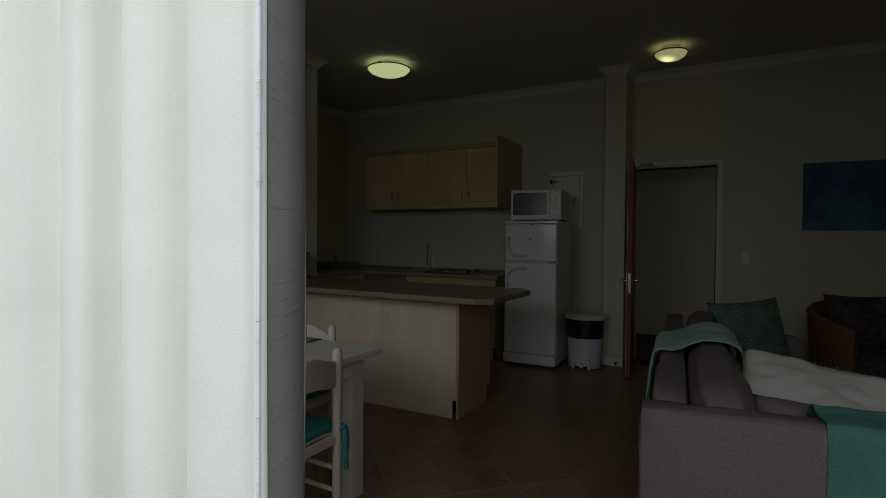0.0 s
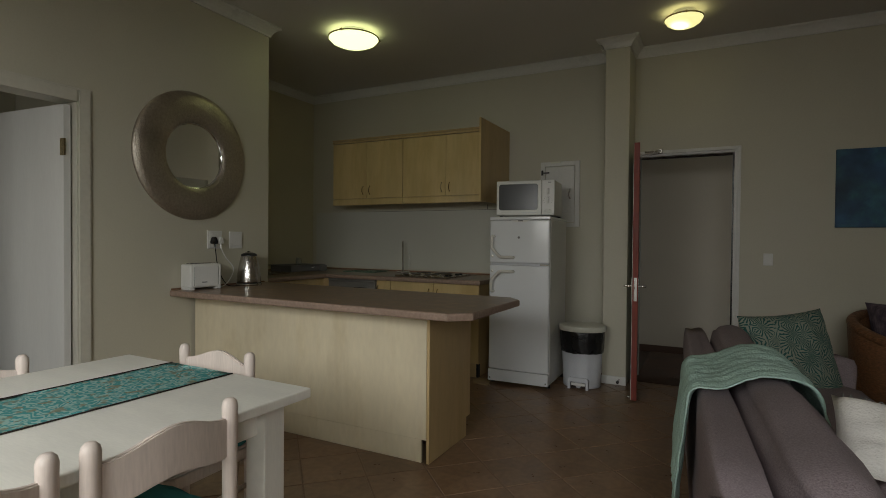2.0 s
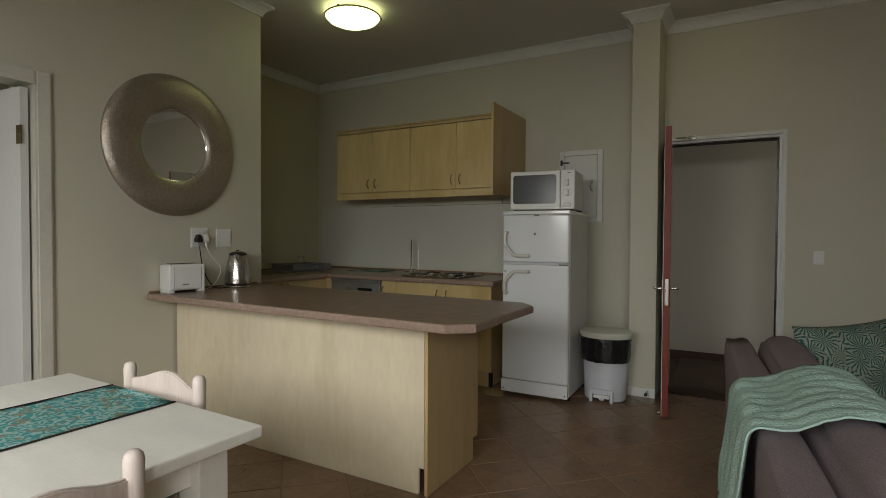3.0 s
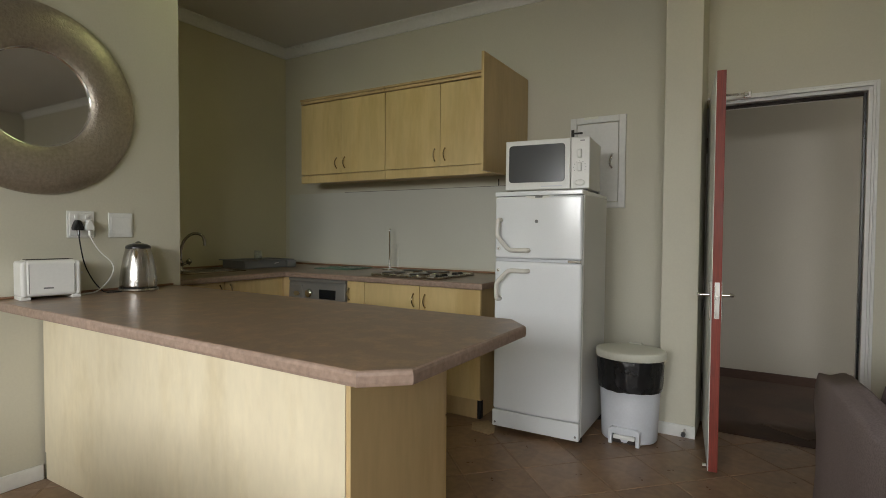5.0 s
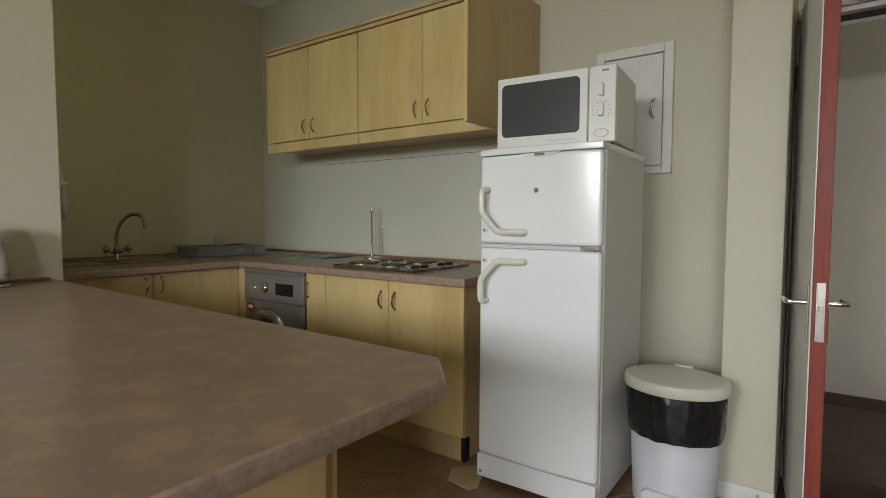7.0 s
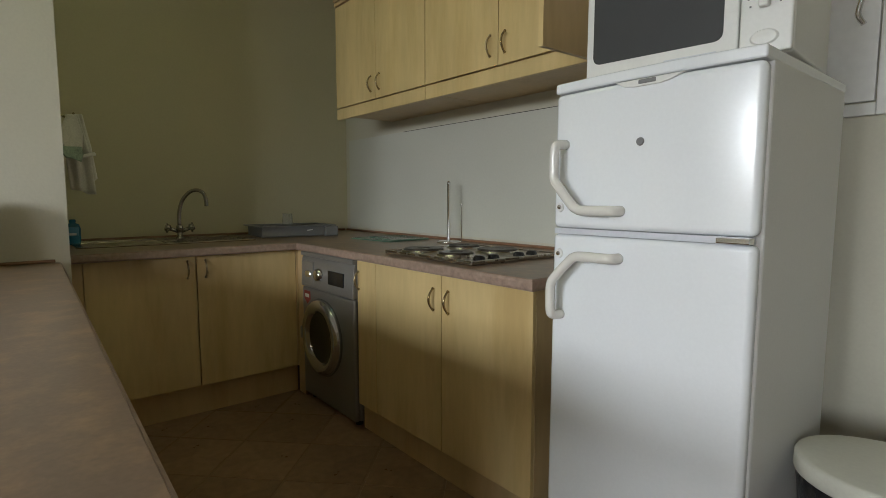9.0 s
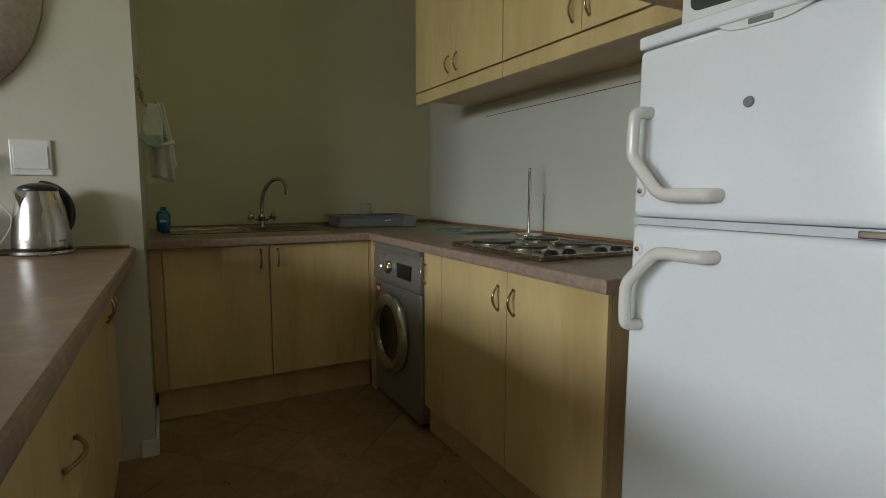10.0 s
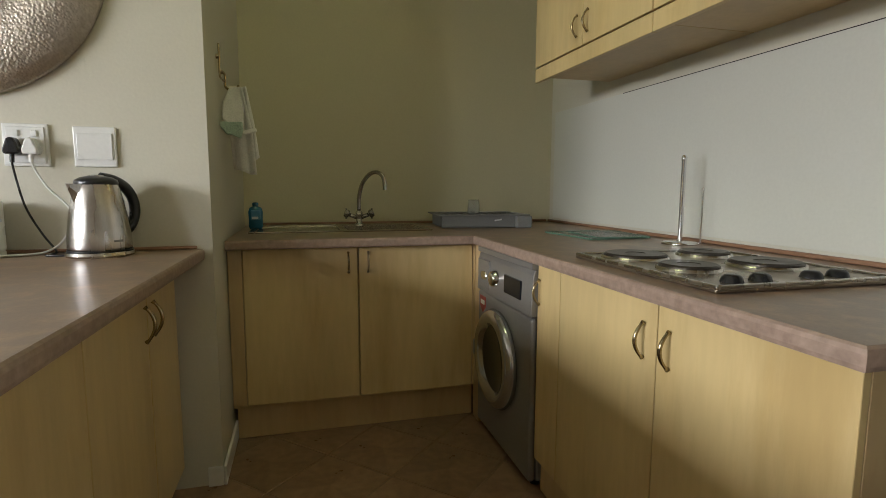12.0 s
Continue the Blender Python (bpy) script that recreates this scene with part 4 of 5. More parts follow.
for y in (5.16, 5.24, 5.39, 5.47):
    part("knob", lathe([(0, 0.018), (0.016, 0.0175), (0.022, 0.012), (0.026, 0)], 20, Matrix.Translation((-2.435, y, HZ + 0.011))), BLACK, hob, "black knob", True)

holder = thing("paper_towel_holder", "chrome paper towel holder with a tall rod, empty", "towel holder", m=pose(-3.258, 5.69, 0.902))
part("base", lathe([(0, 0.012), (0.06, 0.011), (0.068, 0.006), (0.07, 0), (0, 0)], 32), CHROME, holder, smooth=True)
part("rod", lathe([(0.0092, 0.008), (0.0092, 0.33), (0.0105, 0.335), (0.0105, 0.345), (0.006, 0.352), (0, 0.354)], 16), CHROME, holder, smooth=True)
part("side_wire", tube([(0.05, 0.055, 0.005), (0.05, 0.055, 0.215)], 0.003, 8), CHROME, holder)
part("side_wire_tip", lathe([(0, 0.012), (0.005, 0.008), (0.006, 0), (0, -0.004)], 10, Matrix.Translation((0.05, 0.055, 0.215))), CHROME, holder)

for x, y, z, turn_, lab in ((-3.68, 5.56, 0.902, 4, "clear glass chopping board with green edges on the worktop"), (-3.62, 5.585, 0.909, -6, "small glass chopping board lying on a larger one")):
    g = 0.15 if turn_ > 0 else 0.12
    b = thing("glass_board", lab, "chopping board", "glass boards", pose(x, y, z, 0, 0, turn_))
    part("pane", box((-g * 1.3, -g, 0.0005), (g * 1.3, g, 0.006), 0.001), GREEN_GLASS, b)
    for lo, hi in (((-g * 1.3 - 0.003, -g - 0.003, 0.0), (g * 1.3 + 0.003, -g - 0.0005, 0.0065)), ((-g * 1.3 - 0.003, g + 0.0005, 0.0), (g * 1.3 + 0.003, g + 0.003, 0.0065)),
                   ((-g * 1.3 - 0.003, -g, 0.0), (-g * 1.3 - 0.0005, g, 0.0065)), ((g * 1.3 + 0.0005, -g, 0.0), (g * 1.3 + 0.003, g, 0.0065))):
        part("edge", box(lo, hi), GREEN_EDGE, b, "green ground edge")

sink = thing("sink", "inset stainless steel sink with a drainer in the worktop", "sink")
SX0, SX1, SY0, SY1 = -4.6, -4.12, 3.975, 4.88
for lo, hi in (((SX0, SY0, 0.902), (SX1, SY0 + 0.03, 0.91)), ((SX0, SY1 - 0.03, 0.902), (SX1, SY1, 0.91)), ((SX0, SY0 + 0.03, 0.902), (SX0 + 0.07, SY1 - 0.03, 0.91)),
               ((SX1 - 0.03, SY0 + 0.03, 0.902), (SX1, SY1 - 0.03, 0.91))):
    part("rim", box(lo, hi, 0.003), SINK_STEEL, sink)
part("bowl", box((SX0 + 0.07, SY0 + 0.03, 0.9025), (SX1 - 0.03, 4.42, 0.9035)), SINK_STEEL, sink)
drain = box((SX0 + 0.07, 4.42, 0.9025), (SX1 - 0.03, SY1 - 0.03, 0.906))
drainer = part("drainer", drain, SINK_STEEL, sink)
for k in range(8):
    part("drainer_rib", box((SX0 + 0.1 + k * 0.042, 4.45, 0.9065), (SX0 + 0.112 + k * 0.042, SY1 - 0.05, 0.909)), SINK_STEEL, drainer)
part("divider", box((SX0 + 0.07, 4.41, 0.904), (SX1 - 0.03, 4.435, 0.91), 0.003), SINK_STEEL, sink)

tap = thing("mixer_tap", "chrome mixer tap with a swan-neck spout and two cross handles", "tap", m=pose(-4.49, 4.54, 0.908))
part("body", lathe([(0.03, 0), (0.03, 0.008), (0.017, 0.014), (0.016, 0.05), (0.02, 0.055), (0.02, 0.075), (0.012, 0.085), (0, 0.087)], 20), DULL_CHROME, tap, smooth=True)
part("spout", tube(smooth_path([(0, 0, 0.08), (0.002, 0.002, 0.16), (0.015, 0.02, 0.235), (0.045, 0.055, 0.285), (0.08, 0.09, 0.298), (0.11, 0.118, 0.28), (0.12, 0.128, 0.245), (0.122, 0.13, 0.215)]), 0.0118, 12), DULL_CHROME, tap, smooth=True)
part("spout_tip", lathe([(0.012, 0), (0.012, 0.025), (0.009, 0.028)], 14, Matrix.Translation((0.122, 0.13, 0.2))), DULL_CHROME, tap)
for s in (-1, 1):
    own = tube([(0, s * 0.012, 0.045), (0.004, s * 0.055, 0.062)], 0.012, 12)
    lathe([(0, -0.014), (0.02, -0.012), (0.024, 0.0), (0.02, 0.014), (0, 0.016)], 14, Matrix.Translation((0.005, s * 0.068, 0.068)) @ Matrix.Rotation(radians(-70 * s), 4, "X"), bm=own)
    for a in range(4):
        w = Vector((math.cos(a * math.pi / 2) * 0.03, 0, math.sin(a * math.pi / 2) * 0.03))
        tube([Vector((0.005, s * 0.072, 0.068)), Vector((0.005, s * 0.072, 0.068)) + w], 0.0055, 8, bm=own)
    part("handle", own, DULL_CHROME, tap, smooth=True)

rack = thing("dish_tray", "grey plastic dish draining tray standing on the worktop", "dish rack", m=pose(-4.385, 5.21, 0.903, 0, 0, -5))
RX, RY = 0.17, 0.235
for lo, hi in (((-RX, -RY, 0.002), (RX, RY, 0.008)), ((-RX, -RY, 0.008), (-RX + 0.012, RY, 0.066)), ((RX - 0.012, -RY, 0.008), (RX, RY, 0.066)),
               ((-RX + 0.012, -RY, 0.008), (RX - 0.012, -RY + 0.012, 0.066)), ((-RX + 0.012, RY - 0.012, 0.008), (RX - 0.012, RY, 0.066))):
    part("tray_panel", box(lo, hi, 0.003), GREY, rack)
own = None
for lo, hi in (((-RX - 0.02, -RY - 0.025, 0.067), (-RX + 0.02, RY + 0.025, 0.074)), ((RX - 0.02, -RY - 0.025, 0.067), (RX + 0.02, RY + 0.025, 0.074)),
               ((-RX + 0.02, -RY - 0.025, 0.067), (RX - 0.02, -RY + 0.015, 0.074)), ((-RX + 0.02, RY - 0.015, 0.067), (RX - 0.02, RY + 0.025, 0.074))):
    own = box(lo, hi, 0.002, bm=own)
part("rim", own, GREY, rack)
for k in range(9):
    part("rib", box((-RX + 0.02, -RY + 0.04 + k * 0.048, 0.06), (RX - 0.02, -RY + 0.046 + k * 0.048, 0.068), 0.001), GREY, rack)
part("cutlery_cup", box((RX + 0.004, RY - 0.06, 0.0), (RX + 0.04, RY + 0.03, 0.066), 0.006), GREY, rack)
part("maker_mark", tube([(RX + 0.002, 0.06, 0.04), (RX + 0.002, 0.1, 0.046)], 0.004, 8), PLASTIC, rack, "pale moulded mark")
tumbler = tagged(link_mesh("tumbler", lathe([(0, 0.004), (0.028, 0.004), (0.034, 0.078), (0.037, 0.078), (0.031, 0.0), (0, 0.0)], 28, Matrix.Rotation(math.pi, 4, "X")), PALE_CLEAR, True), "clear glass tumbler standing upside down on the dish tray", "glass")
tumbler.matrix_world = pose(-4.325, 5.17, 0.903 + 0.075 + 0.078)

bottle = thing("dish_soap_bottle", "blue dish soap bottle with a label beside the sink", "bottle", m=pose(-4.42, 3.99, 0.902, 0, 0, 95))
part("body", oval([(0, 0.001), (0.03, 0.001), (0.036, 0.012), (0.035, 0.05), (0.037, 0.09), (0.03, 0.112), (0.014, 0.12), (0.012, 0.124)], 0.55, 28), SOAP, bottle, smooth=True)
part("cap", lathe([(0.016, 0.123), (0.016, 0.136), (0.012, 0.14), (0, 0.141)], 18), SOAP, bottle, "blue cap", True)
part("label", box((-0.024, -0.0225, 0.05), (0.024, -0.012, 0.1), 0.004), LABEL_BLUE, bottle, "blue label")
part("label_band", box((-0.02, -0.024, 0.054), (0.012, -0.0215, 0.066), 0.001), PALE_GREY, bottle, "white band of the label")

kettle = thing("electric_kettle", "brushed steel electric kettle with a black handle on its base", "kettle", m=pose(-3.393, 3.592, 0.902, 0, 0, 52) @ Matrix.Diagonal((1.1, 1.1, 1.12, 1)))
part("power_base", lathe([(0, 0.001), (0.086, 0.001), (0.089, 0.006), (0.086, 0.014), (0, 0.014)], 40), STEEL, kettle, "steel-banded power base")
part("base_gap", lathe([(0.083, 0.0145), (0.084, 0.017), (0.083, 0.0195), (0, 0.0195), (0, 0.0145)], 40), BLACK, kettle, "black seam")
part("body", lathe([(0.0, 0.02), (0.081, 0.02), (0.0825, 0.027), (0.081, 0.06), (0.073, 0.12), (0.062, 0.175), (0.0545, 0.203), (0.052, 0.208), (0, 0.209)], 56), STEEL, kettle, smooth=True)
own = lathe([(0.055, 0.204), (0.056, 0.21), (0.053, 0.217), (0.04, 0.224), (0.02, 0.228), (0, 0.229)], 40)
part("lid", own, BLACK, kettle, "black lid", True)
part("lid_plate", oval([(0, 0.232), (0.024, 0.23), (0.029, 0.225)], 0.7, 24), STEEL, kettle, smooth=True)
own = bmesh.new()
sp = [own.verts.new(p) for p in ((-0.017, -0.05, 0.205), (0.017, -0.05, 0.205), (0.0, -0.086, 0.206), (0.0, -0.066, 0.15), (-0.012, -0.056, 0.175), (0.012, -0.056, 0.175))]
for f in ((0, 2, 4), (2, 3, 4), (2, 1, 5), (2, 5, 3), (0, 1, 2), (0, 4, 1), (1, 4, 5), (3, 5, 4)):
    own.faces.new([sp[k] for k in f])
bmesh.ops.recalc_face_normals(own, faces=own.faces[:])
part("spout", own, STEEL, kettle)
part("handle", tube(smooth_path([(0, 0.015, 0.222), (0, 0.05, 0.216), (0, 0.085, 0.198), (0, 0.108, 0.168), (0, 0.116, 0.132), (0, 0.11, 0.1), (0, 0.094, 0.076), (0, 0.078, 0.066)]), 0.0155, 14, flat=1.15), BLACK, kettle, "black plastic handle", True)
part("handle_back", tube([(0, 0.077, 0.06), (0, 0.07, 0.13), (0, 0.056, 0.2)], 0.0125, 10), BLACK, kettle, "black handle spine", True)
part("water_gauge", tube([(0, 0.079, 0.1), (0, 0.071, 0.165)], 0.0095, 10, flat=1.1), PALE_GREY, kettle, "pale blue-grey water gauge")

part("maker_mark", box((0.066, -0.014, 0.043), (0.0822, 0.012, 0.049)), GREY, kettle, "small dark maker's mark")

toaster = thing("toaster", "white two-slice toaster with its back to the wall", "toaster", m=pose(-3.42, 3.178, 0.902, 0, 0, 82))
TL = 0.12
rounded(part("body", box((-TL + 0.012, -0.068, 0.014), (TL - 0.012, 0.068, 0.185)), PLASTIC, toaster), 0.022, 5)
for s in (-1, 1):
    rounded(part("end_cap", box((min(s * TL, s * (TL - 0.03)), -0.066, 0.012), (max(s * TL, s * (TL - 0.03)), 0.066, 0.181)), PLASTIC, toaster), 0.014, 4)
    part("seam", box((s * (TL - 0.031) - 0.001, -0.0686, 0.03), (s * (TL - 0.031) + 0.001, 0.0686, 0.165)), GREY, toaster)
for y in (-0.028, 0.028):
    # solid dark blocks: the shade inside the slots is put into their colour
    part("slot", box((-0.09, y - 0.013, 0.175), (0.09, y + 0.013, 0.1865)), DARK, toaster, "dark bread slot")
part("lever", box((TL, -0.02, 0.11), (TL + 0.018, 0.02, 0.122), 0.004), PALE_GREY, toaster)
part("browning_dial", lathe([(0, 0.012), (0.014, 0.01), (0.016, 0)], 18, Matrix.Translation((TL, 0, 0.06)) @ Matrix.Rotation(radians(90), 4, "Y")), PALE_GREY, toaster)
part("maker_mark", box((-0.035, -0.0695, 0.05), (0.005, -0.0675, 0.057)), GREY, toaster, "small grey maker's mark")
for x in (-0.1, 0.1):
    part("foot", box((x - 0.02, -0.055, 0), (x + 0.02, 0.055, 0.016), 0.003), PLASTIC, toaster)

# offcut on the floor by the refrigerator
offcut = tagged(link_mesh("floor_offcut", prism([(-2.06, 4.97), (-2.01, 4.868), (-1.885, 4.85), (-1.868, 4.89), (-1.9, 4.98), (-1.99, 5.06)], 0.0005, 0.009, 0.002), OFFCUT), "thin tan board offcut lying on the floor by the refrigerator", "offcut")

# sockets, plugs and cords
plate = thing("wall_socket", "white double wall socket above the counter", "socket")
part("plate", box((SIDE + 0.001, 3.298, 1.189), (SIDE + 0.009, 3.428, 1.326), 0.003), PLASTIC, plate)
part("face", box((SIDE + 0.0085, 3.308, 1.199), (SIDE + 0.013, 3.418, 1.316), 0.003), PLASTIC, plate)
for y in (3.338, 3.39):
    part("rocker", box((SIDE + 0.0125, y - 0.008, 1.285), (SIDE + 0.018, y + 0.008, 1.305), 0.002), PLASTIC, plate)
plate = thing("wall_switch", "white blank wall switch plate above the counter", "switch")
part("plate", box((SIDE + 0.001, 3.497, 1.189), (SIDE + 0.01, 3.625, 1.322), 0.004), PLASTIC, plate)
part("cover", box((SIDE + 0.0095, 3.508, 1.212), (SIDE + 0.014, 3.614, 1.3), 0.002), PLASTIC, plate)
for name, y, material, points, lab in (("power_cord", 3.336, BLACK, [(SIDE + 0.045, 3.336, 1.222), (SIDE + 0.045, 3.338, 1.18), (SIDE + 0.042, 3.36, 1.06), (SIDE + 0.04, 3.4, 0.97), (SIDE + 0.05, 3.44, 0.912), (SIDE + 0.09, 3.44, 0.906), (SIDE + 0.12, 3.44, 0.906), (SIDE + 0.13, 3.5, 0.906), (SIDE + 0.12, 3.56, 0.906)],
                                        "black power cord with a three-pin plug, leading to the kettle"),
                                       ("power_cord", 3.388, PLASTIC, [(SIDE + 0.045, 3.388, 1.222), (SIDE + 0.045, 3.392, 1.19), (SIDE + 0.05, 3.43, 1.12), (SIDE + 0.055, 3.485, 1.06), (SIDE + 0.055, 3.495, 1.01), (SIDE + 0.05, 3.46, 0.945), (SIDE + 0.055, 3.41, 0.91), (SIDE + 0.1, 3.34, 0.907), (SIDE + 0.13, 3.27, 0.907)],
                                        "white power cord with a three-pin plug, leading to the toaster")):
    cord = thing(name, lab, "cord", "power cords")
    plug = prism([(-0.026, -0.024), (0.026, -0.024), (0.028, -0.008), (0.013, 0.026), (0.0, 0.031), (-0.013, 0.026), (-0.028, -0.008)], 0, 0.038, 0.006)
    plug.transform(Matrix.Translation((SIDE + 0.0145, y, 1.25)) @ Matrix(((0, 0, 1, 0), (0.84, 0, 0, 0), (0, 1, 0, 0), (0, 0, 0, 1))))
    part("plug", plug, material, cord)
    part("cord_guard", tube([(SIDE + 0.04, y, 1.235), (SIDE + 0.044, y, 1.2)], 0.0065, 10), material, cord)
    part("cable", tube(smooth_path(points), 0.0035, 8), material, cord, smooth=True)

# hook with dish towels on the side of the recess
hooks = thing("towel_hook", "bent dark wire double hook beside the sink", "hook")
own = tube(smooth_path([(-3.8, RECESS + 0.012, 1.69), (-3.8, RECESS + 0.012, 1.58), (-3.803, RECESS + 0.012, 1.565), (-3.82, RECESS + 0.012, 1.562), (-3.9, RECESS + 0.012, 1.562)]), 0.004, 8)
tube(smooth_path([(-3.9, RECESS + 0.012, 1.6), (-3.9, RECESS + 0.02, 1.585), (-3.9, RECESS + 0.02, 1.54), (-3.89, RECESS + 0.055, 1.522), (-3.88, RECESS + 0.075, 1.545)]), 0.005, 8, bm=own)
part("wire", own, BRASS, hooks, smooth=True)
for x in (-3.8, -3.9):
    part("fixing", lathe([(0, 0.012), (0.008, 0.01), (0.01, 0)], 12, Matrix.Translation((x, RECESS + 0.001, 1.64 if x > -3.85 else 1.6)) @ Matrix.Rotation(radians(-90), 4, "X")), BRASS, hooks)


def hanging_cloth(top, foot, widths, depth, folds, seed, thick=0.004):
    """A pleated strip of cloth hanging from top to foot; widths at top, middle and foot."""
    top, foot = Vector(top), Vector(foot)
    own = bmesh.new()
    grid = []
    for i in range(19):
        v = i / 18
        w = widths[0] + (widths[1] - widths[0]) * min(1, v * 2) if v < 0.5 else widths[1] + (widths[2] - widths[1]) * (v * 2 - 1)
        at = top.lerp(foot, v)
        row = []
        for j in range(17):
            u = j / 16 - 0.5
            push = depth * (0.35 + 0.65 * v) * (math.cos(u * folds * 2 * math.pi + seed) + 0.5 * noise.noise(Vector((u * 4, v * 3, seed))))
            drop = 0.018 * v * noise.noise(Vector((u * 3, seed, 1))) - 0.03 * v * u
            row.append(own.verts.new((at.x + u * w * 0.25 + push, at.y + u * w * 0.95, at.z + drop)))
        grid.append(row)
    for a, b in zip(grid, grid[1:]):
        for j in range(16):
            own.faces.new((a[j], a[j + 1], b[j + 1], b[j]))
    bmesh.ops.recalc_face_normals(own, faces=own.faces[:])
    bmesh.ops.solidify(own, geom=own.faces[:], thickness=thick)
    return own


t_ = thing("dish_towel", "pale grey folded dish towel hanging from the hook", "towel", "dish towels")
part("cloth", hanging_cloth((-3.87, 3.975, 1.535), (-3.86, 4.0, 1.185), (0.05, 0.1, 0.1), 0.013, 1.8, 1), TEA_GREY, t_, smooth=True)
part("fold", hanging_cloth((-3.875, 4.0, 1.54), (-3.87, 4.03, 1.25), (0.03, 0.055, 0.06), 0.011, 1.2, 4), TEA_GREY, t_, smooth=True)
t_ = thing("pot_holder", "pale grey pot holder with mint trim hanging from the hook", "pot holder", "dish towels")
part("pad", hanging_cloth((-3.845, 3.972, 1.53), (-3.815, 3.962, 1.375), (0.035, 0.085, 0.085), 0.005, 0.6, 2, 0.008), TEA_GREY, t_, smooth=True)
part("trim", hanging_cloth((-3.812, 3.96, 1.385), (-3.805, 3.956, 1.335), (0.085, 0.095, 0.08), 0.005, 0.6, 2, 0.011), TEA_MINT, t_, "mint green trim", True)
part("binding", tube(smooth_path([(-3.81, 3.955, 1.34), (-3.82, 4.0, 1.345), (-3.835, 4.05, 1.36)]), 0.009, 10), TEA_GREY, t_, smooth=True)

# ---- walls: mirror, painting, switch, lamps ----
mirror = thing("round_mirror", "round mirror in a broad hammered pewter-coloured metal rim", "mirror", m=Matrix.Translation((SIDE + 0.002, 3.175, 1.862)) @ Matrix.Rotation(radians(90), 4, "Y") @ Matrix.Scale(1.022, 4))
part("rim", lathe([(0.225, 0.02), (0.232, 0.032), (0.26, 0.045), (0.33, 0.052), (0.405, 0.042), (0.446, 0.02), (0.452, 0.008), (0.446, 0.0), (0.225, 0.0)], 96), HAMMERED, mirror, smooth=True)
part("glass", lathe([(0, 0.018), (0.228, 0.018), (0.228, 0.002), (0, 0.002)], 72), MIRROR, mirror, "round mirror glass")
part("inner_bead", lathe([(0.222, 0.018), (0.226, 0.026), (0.232, 0.03), (0.236, 0.024)], 72), CHROME, mirror, smooth=True)

canvas = thing("painting", "blue and turquoise abstract painting on canvas", "painting")
part("canvas", box((0.732, BACK - 0.03, 1.398), (1.66, BACK - 0.002, 2.022), 0.003), PAINTING, canvas)
sw = thing("wall_switch", "white light switch beside the entrance door", "switch")
part("plate", box((0.243, BACK - 0.011, 1.078), (0.313, BACK - 0.001, 1.18), 0.003), PLASTIC, sw)
part("rocker", box((0.262, BACK - 0.014, 1.135), (0.294, BACK - 0.01, 1.165), 0.002), PLASTIC, sw)
part("rocker", box((0.262, BACK - 0.014, 1.095), (0.294, BACK - 0.01, 1.125), 0.002), PLASTIC, sw)

for x, y, size, material in ((-2.93, 4.315, 1.26, LAMP_GLOW), (-0.365, 5.105, 0.82, LAMP_HOT)):
    light = thing("ceiling_lamp", "lit round ceiling lamp with an opal glass bowl", "lamp", "ceiling lamps", m=pose(x, y, TOP) @ Matrix.Diagonal((size, size, 1, 1)))
    part("base_plate", lathe([(0, -0.001), (0.1, -0.001), (0.1, -0.045), (0.09, -0.05), (0, -0.05)], 40), PLASTIC, light)
    part("rim", lathe([(0.171, -0.048), (0.175, -0.052), (0.174, -0.06), (0.168, -0.06)], 48), BRASS, light, "thin dark metal rim", True)
    for k in range(3):
        a = radians(120 * k + 40)
        part("clip", box((0.174 * math.cos(a) - 0.008, 0.174 * math.sin(a) - 0.008, -0.064), (0.174 * math.cos(a) + 0.008, 0.174 * math.sin(a) + 0.008, -0.046), 0.003), BRASS, light)
    part("shade", lathe([(0, -0.125), (0.06, -0.121), (0.11, -0.108), (0.15, -0.085), (0.17, -0.058), (0.166, -0.056), (0.145, -0.08), (0.105, -0.102), (0, -0.119)], 48), material, light, "glowing opal glass bowl", True)

# ---- doors ----
leaf_turn = math.degrees(math.atan2(-0.82, 0.095))
door = tagged(new("door_1"), "red-brown varnished entrance door standing wide ajar", "door", kind="structure")
door.matrix_world = pose(-0.772, 5.80, 0, 0, 0, leaf_turn)
leaf = part("leaf", box((0, -0.022, 0.012), (0.825, 0.02, 2.05), 0.002), RED, door)
part("inner_face", box((0.002, -0.026, 0.014), (0.823, -0.0225, 2.048)), DOOR_WHITE, door, "white painted inner face")
part("lock_plate", box((0.8255, -0.012, 0.8), (0.8275, 0.012, 0.985), 0.0005), STEEL, door, "steel lock plate")
part("latch_bolt", box((0.827, -0.007, 0.895), (0.836, 0.007, 0.915), 0.002), STEEL, door)
for s in (-1, 1):
    f = -0.026 if s < 0 else 0.02
    esc = part("handle_plate", box((0.745, min(f, f + s * 0.006), 0.785), (0.795, max(f, f + s * 0.006), 0.985), 0.002), STEEL, door)
    part("lever", tube(smooth_path([(0.77, f, 0.915), (0.77, f + s * 0.045, 0.915), (0.76, f + s * 0.058, 0.915), (0.7, f + s * 0.06, 0.912), (0.65, f + s * 0.058, 0.91)]), 0.0085, 10), CHROME, esc, smooth=True)
part("door_stop_rod", tube([(0.8, -0.03, 0.03), (0.8, -0.05, 0.03)], 0.012, 10), CHROME, door)
part("hinge", tube([(-0.004, -0.024, 0.22), (-0.004, -0.024, 0.32)], 0.008, 10), STEEL, door)
part("hinge", tube([(-0.004, -0.024, 1.75), (-0.004, -0.024, 1.85)], 0.008, 10), STEEL, door)
closer = thing("door_closer", "grey steel door closer arm above the entrance door", "door closer")
